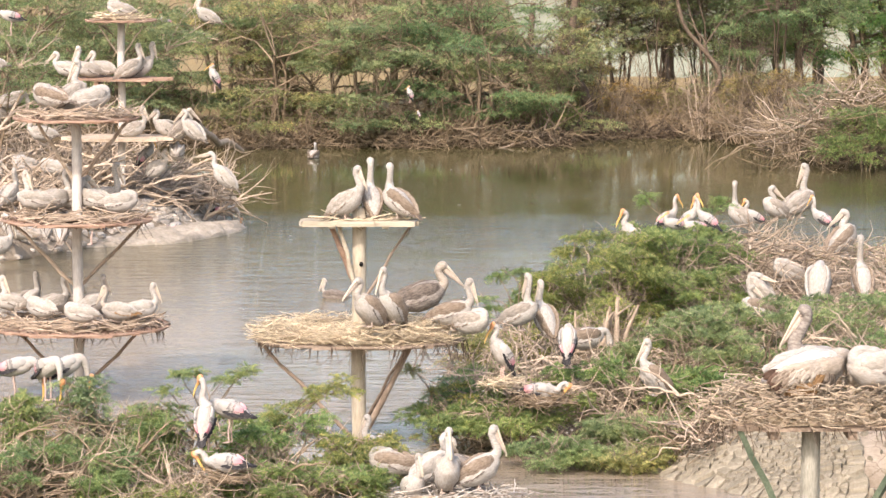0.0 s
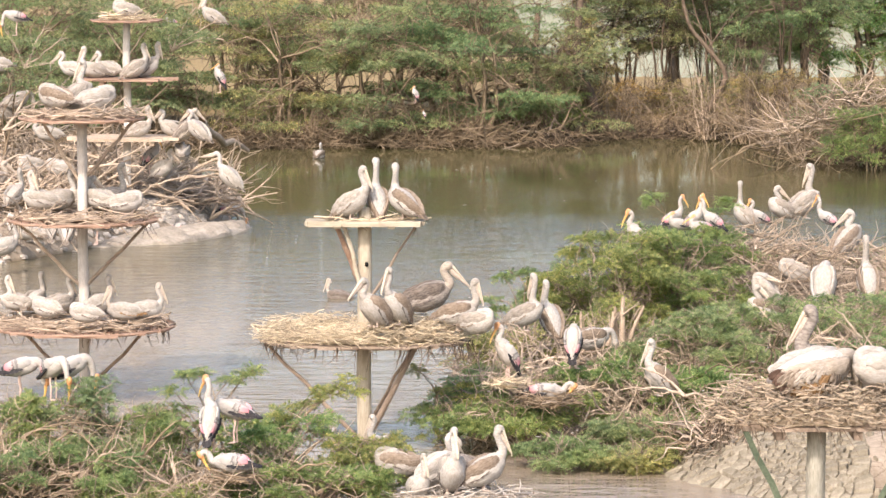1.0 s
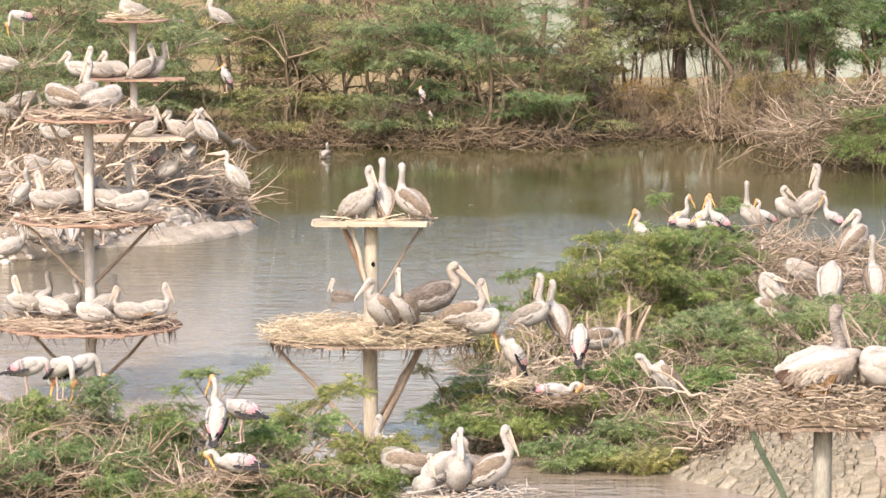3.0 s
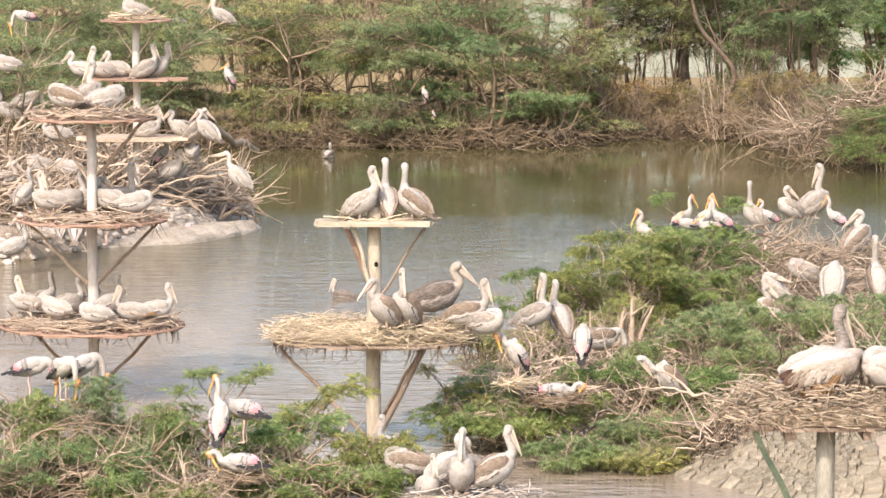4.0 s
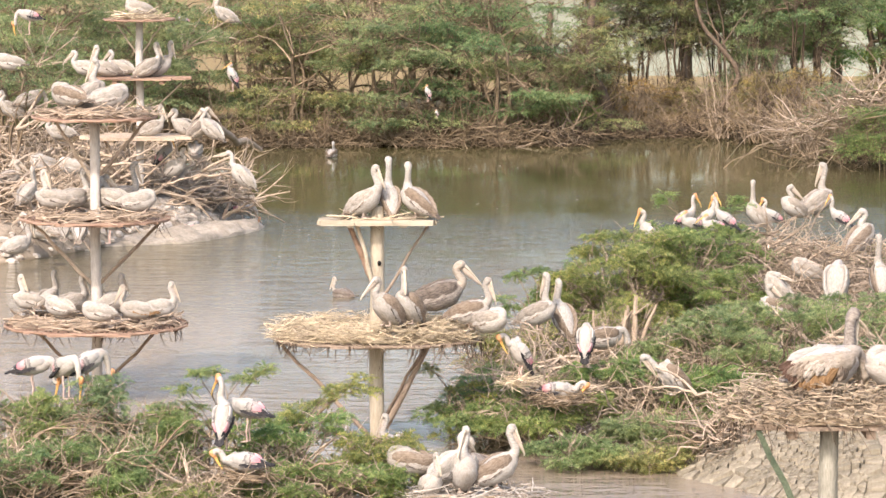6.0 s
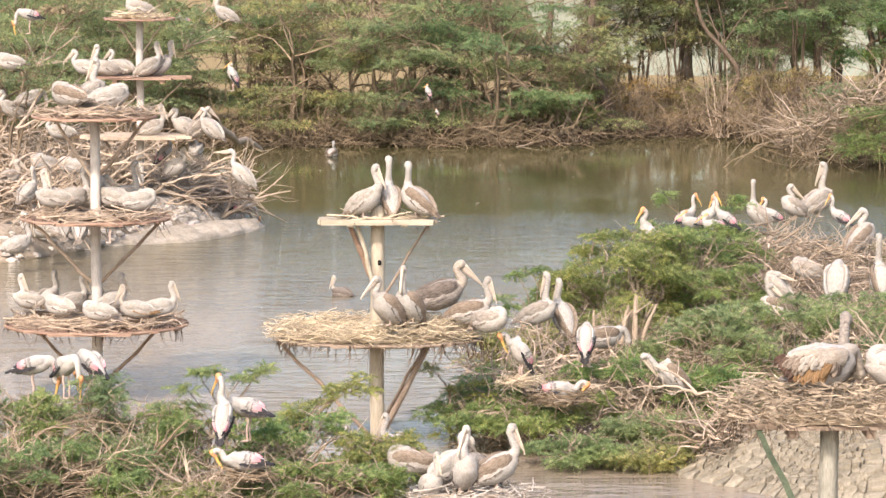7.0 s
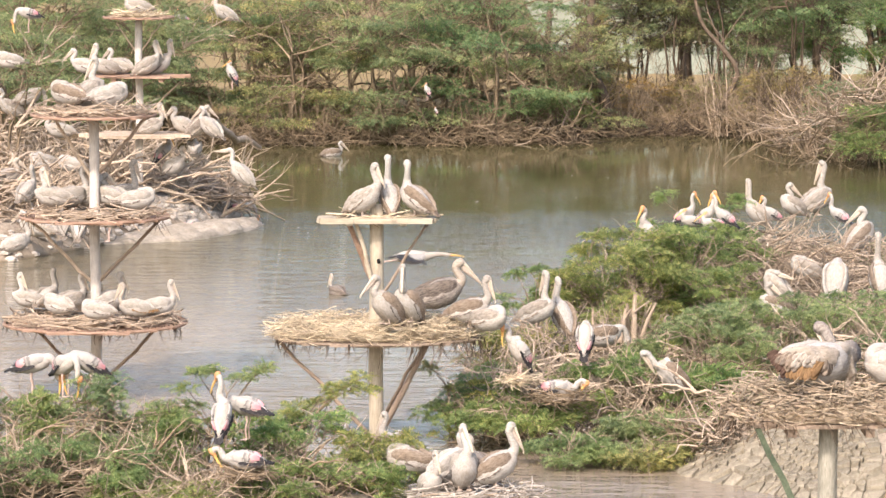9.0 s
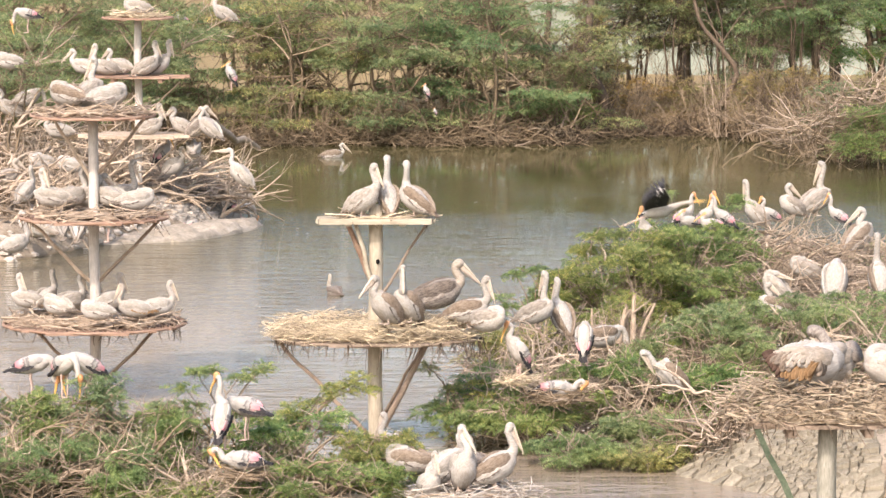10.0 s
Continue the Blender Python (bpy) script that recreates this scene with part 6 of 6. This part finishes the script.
# ---- the stork on the wing ----
def flying_stork():
    t = thing("flying_stork", pose(-12, 64, 3) @ Matrix.Scale(0.92, 4), "white stork in flight with black-edged wings and trailing legs", "stork")
    child("body", kept(("stork", "body", M_WHITE.name), lambda: body_mesh("stork", M_WHITE)), t)
    child("tail", kept(("stork", "tail", M_BLACK.name), lambda: tail_mesh("stork", M_BLACK)), t)
    nk = child("neck", kept(("stork", "neck", "ahead", M_WHITE.name, 1.0), lambda: neck_mesh("stork", "ahead", M_WHITE, 1.0)), t, pose(0.16, 0, 0.0))
    child("bill", kept(("stork", "bill"), lambda: bill_mesh("stork")), nk, pose(0.47, 0, 0.04, 0, 4, 0), "long yellow bill")
    legs = [tubes([[((-0.2, s, -0.03), 0.016), ((-0.45, s, -0.07), 0.010), ((-0.62, s, -0.11), 0.011), ((-0.76, s, -0.14), 0.014)]], 6) for s in (-0.03, 0.03)]
    for q in legs:
        child("leg", mesh_from("leg", *q, M_LEG, True), t, None, "pink leg trailing behind")
    wings = []
    for s in (-1, 1):
        arm = [(0.14, 0.05, 0), (0.21, 0.32, 0.02), (0.18, 0.58, 0.02), (0.09, 0.64, 0.01), (0.0, 0.50, 0.0), (-0.06, 0.28, 0), (-0.07, 0.05, 0)]
        w = child("wing", mesh_from("wing", *fan([(x, y * s, z) for x, y, z in (arm if s > 0 else arm[::-1])], 0.012), M_WHITE), t, pose(0.02, 0.0, 0.06), "white wing coverts")
        child("underwing", mesh_from("underwing", *fan([(x, y * s, z - 0.0165) for x, y, z in (arm if s > 0 else arm[::-1])], 0.003), M_BLACK), w, None, "black underwing")
        for i in range(15):
            q = i / 14
            root_ = np.array((-0.02 + 0.16 * q * q, 0.08 + 0.51 * q, 0.004))
            a = radians(188 - 108 * q ** 1.5)
            tip = root_ + np.array((math.cos(a), math.sin(a), -0.04)) * (0.26 + 0.16 * q)
            across = np.array((-math.sin(a), math.cos(a), 0)) * 0.031
            pts = [root_ - across * 0.7, tip - across - (tip - root_) * 0.15, tip, tip + across - (tip - root_) * 0.15, root_ + across * 0.7]
            pts = [(p[0], p[1] * s, p[2] + 0.002 * (i % 2)) for p in (pts if s > 0 else pts[::-1])]
            child("flight_feather", mesh_from("flight_feather", *fan(pts, 0.003), M_BLACK), w, None, "black flight feather")
        wings.append(w)
    return t, wings


FLYER, FLYER_WINGS = flying_stork()
mud_plates(GROUND)


def sway(thing_, part_name, rows):
    """Keys a part's turn about its own root: seconds, turn about the upright, nod, roll."""
    part_ = next(c for c in thing_.children if c.name.startswith(part_name))
    base = part_.matrix_basis.copy()
    walk(part_, [(t, base @ pose(0, 0, 0, roll, nod, turn)) for t, turn, nod, roll in rows])


def motions():
    walk(FLYER, [(0.0, pose(-24, 62, 2.6)), (7.0, pose(-8.90, 63.00, 2.67)), (7.5, pose(-6.77, 63.00, 2.55)), (7.7, pose(-6.00, 63.00, 2.47)), (7.9, pose(-5.05, 63.00, 2.40)), (8.0, pose(-4.63, 63.00, 2.42)), (8.3, pose(-3.30, 63.50, 2.43)),
                 (8.6, pose(-2.25, 65.00, 2.36)), (8.8, pose(-1.37, 65.50, 2.38)), (9.0, pose(-0.48, 66.00, 2.45)), (9.2, pose(0.31, 67.00, 2.53)), (9.4, pose(1.15, 68.00, 2.57)), (9.6, pose(2.00, 69.00, 2.59)), (9.8, pose(2.83, 70.00, 2.64)), (9.9, pose(3.28, 71.00, 2.63, 0, 0, 0)), (10.0, pose(3.68, 71.50, 2.68, 0, -12, 0))])
    flap = [(0.0, 10), (7.4, 10), (7.65, 68), (7.95, -50), (8.25, 66), (8.42, 15), (8.58, -48), (8.72, 70), (8.85, 45), (9.0, -4), (9.1, -32), (9.2, 22), (9.3, 68), (9.4, 56), (9.5, -20), (9.6, -46), (9.7, 14), (9.8, 66), (9.9, 66), (10.0, 28)]
    for s, w in zip((-1, 1), FLYER_WINGS):
        walk(w, [(t, pose(0.02, 0.0, 0.06, s * a, 0, 0)) for t, a in flap])
    walk(SWIMMER, [(0.0, pose(-1.82, 82.64, 0.00, 0, 0, 165)), (2.5, pose(-1.88, 82.64, 0.00, 0, 0, 160)), (5.5, pose(-1.98, 82.64, 0.00, 0, 0, 150)), (7.5, pose(-2.04, 82.84, 0.00, 0, 0, 140)), (10.0, pose(-2.12, 82.84, 0.00, 0, 0, 120))])
    walk(FAR_SWIMMER, [(0.0, pose(-3.13, 118.20, 0.00, 0, 0, 80)), (8.0, pose(-3.13, 118.20, 0.00, 0, 0, 80)), (9.0, pose(-3.06, 117.80, 0.00, 0, 0, 30)), (10.0, pose(-3.01, 117.40, 0.00, 0, 0, 10))])
    sway(NODDER, "neck", [(0.0, 0, -4, 0), (1.2, 0, 0, 0), (2.2, 5, 24, 0), (4.0, 0, 44, 0), (5.5, 0, 54, 0), (6.8, 6, 48, 0), (8.0, 4, 56, 0), (8.6, 0, 44, 0), (9.4, 0, 8, 0), (10.0, 0, 4, 0)])
    sway(GREY_SITTER, "wing", [(0.0, 0, 0, 0), (7.0, 0, 0, 0), (7.4, 0, 6, 14), (7.9, 0, 6, 16), (8.5, 0, 3, 6), (9.2, 0, 0, 0), (10.0, 0, 0, 0)])
    sway(LOOKER, "neck", [(0.0, -40, 0, 0), (2.0, -35, 0, 0), (2.7, 10, 4, 0), (4.5, 25, 6, 0), (5.7, 20, 4, 0), (7.0, -10, 0, 0), (8.2, -5, 0, 0), (10.0, 12, 4, 0)])
    sway(BENDER, "neck", [(0.0, 0, -4, 0), (1.0, 0, 0, 0), (2.3, 0, 42, 0), (4.0, 0, 62, 0), (7.0, 0, 60, 0), (10.0, 0, 54, 0)])
    sway(LEFT_STORK, "neck", [(0.0, 0, -5, 0), (2.0, 4, 6, 0), (4.0, 0, 0, 0), (5.5, -4, 4, 0), (7.2, 4, 6, 0), (8.5, 0, -4, 0), (10.0, 3, 4, 0)])
    sway(MID_STORK, "neck", [(0.0, 0, 4, 0), (1.5, 0, -6, 0), (2.7, 5, 8, 0), (5.5, 0, 0, 0), (7.5, -6, -4, 0), (9.0, 2, 5, 0), (10.0, 0, -4, 0)])
    walk(THIRD_STORK, [(0.0, pose(-4.88, 57.20, 1.45, 0, 0, 10)), (5.7, pose(-4.84, 57.20, 1.49, 0, 0, 10)), (6.5, pose(-4.79, 57.10, 1.51, 0, 0, 80)), (7.2, pose(-4.78, 57.00, 1.50, 0, 0, 150)), (8.2, pose(-4.81, 57.00, 1.49, 0, 0, 185)), (10.0, pose(-4.81, 57.00, 1.47, 0, 0, 190))])
    sway(PREENER, "neck", [(0.0, 0, 0, 0), (2.0, 10, -4, 0), (4.0, -20, 0, 0), (6.8, -45, -6, 0), (8.0, -40, -6, 0), (9.0, 20, -16, 0), (10.0, 40, -14, 0)])
    near_neck = next(c for c in NEAR_HEAD.children if c.name.startswith("neck"))
    root_at = near_neck.matrix_basis.copy()
    walk(near_neck, [(t, pose(-0.79 * x, 0.45 * x, 0) @ root_at @ pose(0, 0, 0, 0, nod, turn)) for t, x, turn, nod in (
        (0.0, 0.26, 150, -8), (1.0, 0.24, 140, -6), (1.6, 0.16, 90, -4), (2.2, 0.10, 40, -2), (2.7, 0.08, 10, 0), (4.0, 0.08, 0, 2), (5.0, 0.08, 4, 12), (5.7, 0.06, 12, 20), (6.8, 0.05, 40, 34), (8.0, 0.02, 75, 46), (9.2, -0.03, 100, 56), (10.0, -0.05, 112, 58))])
    walk(NEAR_BODY, [(0.0, pose(4.12, 44.95, 3.26, 0, 0, 16)), (4.0, pose(4.12, 44.95, 3.26, 0, 0, 18)), (5.5, pose(4.10, 44.95, 3.27, 0, 0, 22)), (7.0, pose(4.05, 44.95, 3.29, 0, 1, 26)), (8.5, pose(4.00, 44.95, 3.30, 0, 2, 29)), (10.0, pose(3.96, 44.95, 3.31, 0, 3, 31))])
    near_wing = next(c for c in NEAR_BODY.children if c.name.startswith("wing"))
    at = near_wing.matrix_basis.copy()
    walk(near_wing, [(t, at @ pose(x, 0, z, roll, nod, 0)) for t, x, z, roll, nod in ((0.0, 0.05, -0.03, 10, -6), (4.0, 0.05, -0.03, 10, -6), (5.5, 0.03, -0.02, 6, -4), (7.0, -0.03, 0.0, 0, 0), (8.5, -0.06, -0.015, -3, 2), (10.0, -0.11, -0.03, -5, 3))])
    sway(SHORE_WATCHER, "neck", [(0.0, 0, -4, 0), (1.6, 0, -6, 0), (2.7, 0, -12, 0), (4.0, 0, -6, 0), (5.0, 0, 2, 0), (5.7, 0, 0, 0), (6.8, 0, -10, 0), (8.0, 0, -14, 0), (9.0, 0, -10, 0), (10.0, 0, -12, 0)])
    sway(WING_RAISER, "wing", [(0.0, 0, 20, -70), (2.0, 0, 25, -85), (3.5, 0, 20, -75), (5.5, 0, 22, -80), (6.8, 0, 10, -40), (8.0, 0, 14, -50), (9.0, 0, 4, -15), (10.0, 0, 0, 0)])
    sway(TOP_WATCHER, "neck", [(0.0, 0, 0, 0), (7.0, 0, 0, 0), (8.2, 20, 8, 0), (9.2, 45, 12, 0), (10.0, 55, 14, 0)])
    sway(BUSH_STORK, "neck", [(0.0, 0, 0, 0), (3.5, 0, 0, 0), (5.5, -10, 4, 0), (7.5, 20, -8, 0), (9.0, 35, -6, 0), (10.0, 35, -6, 0)])


motions()
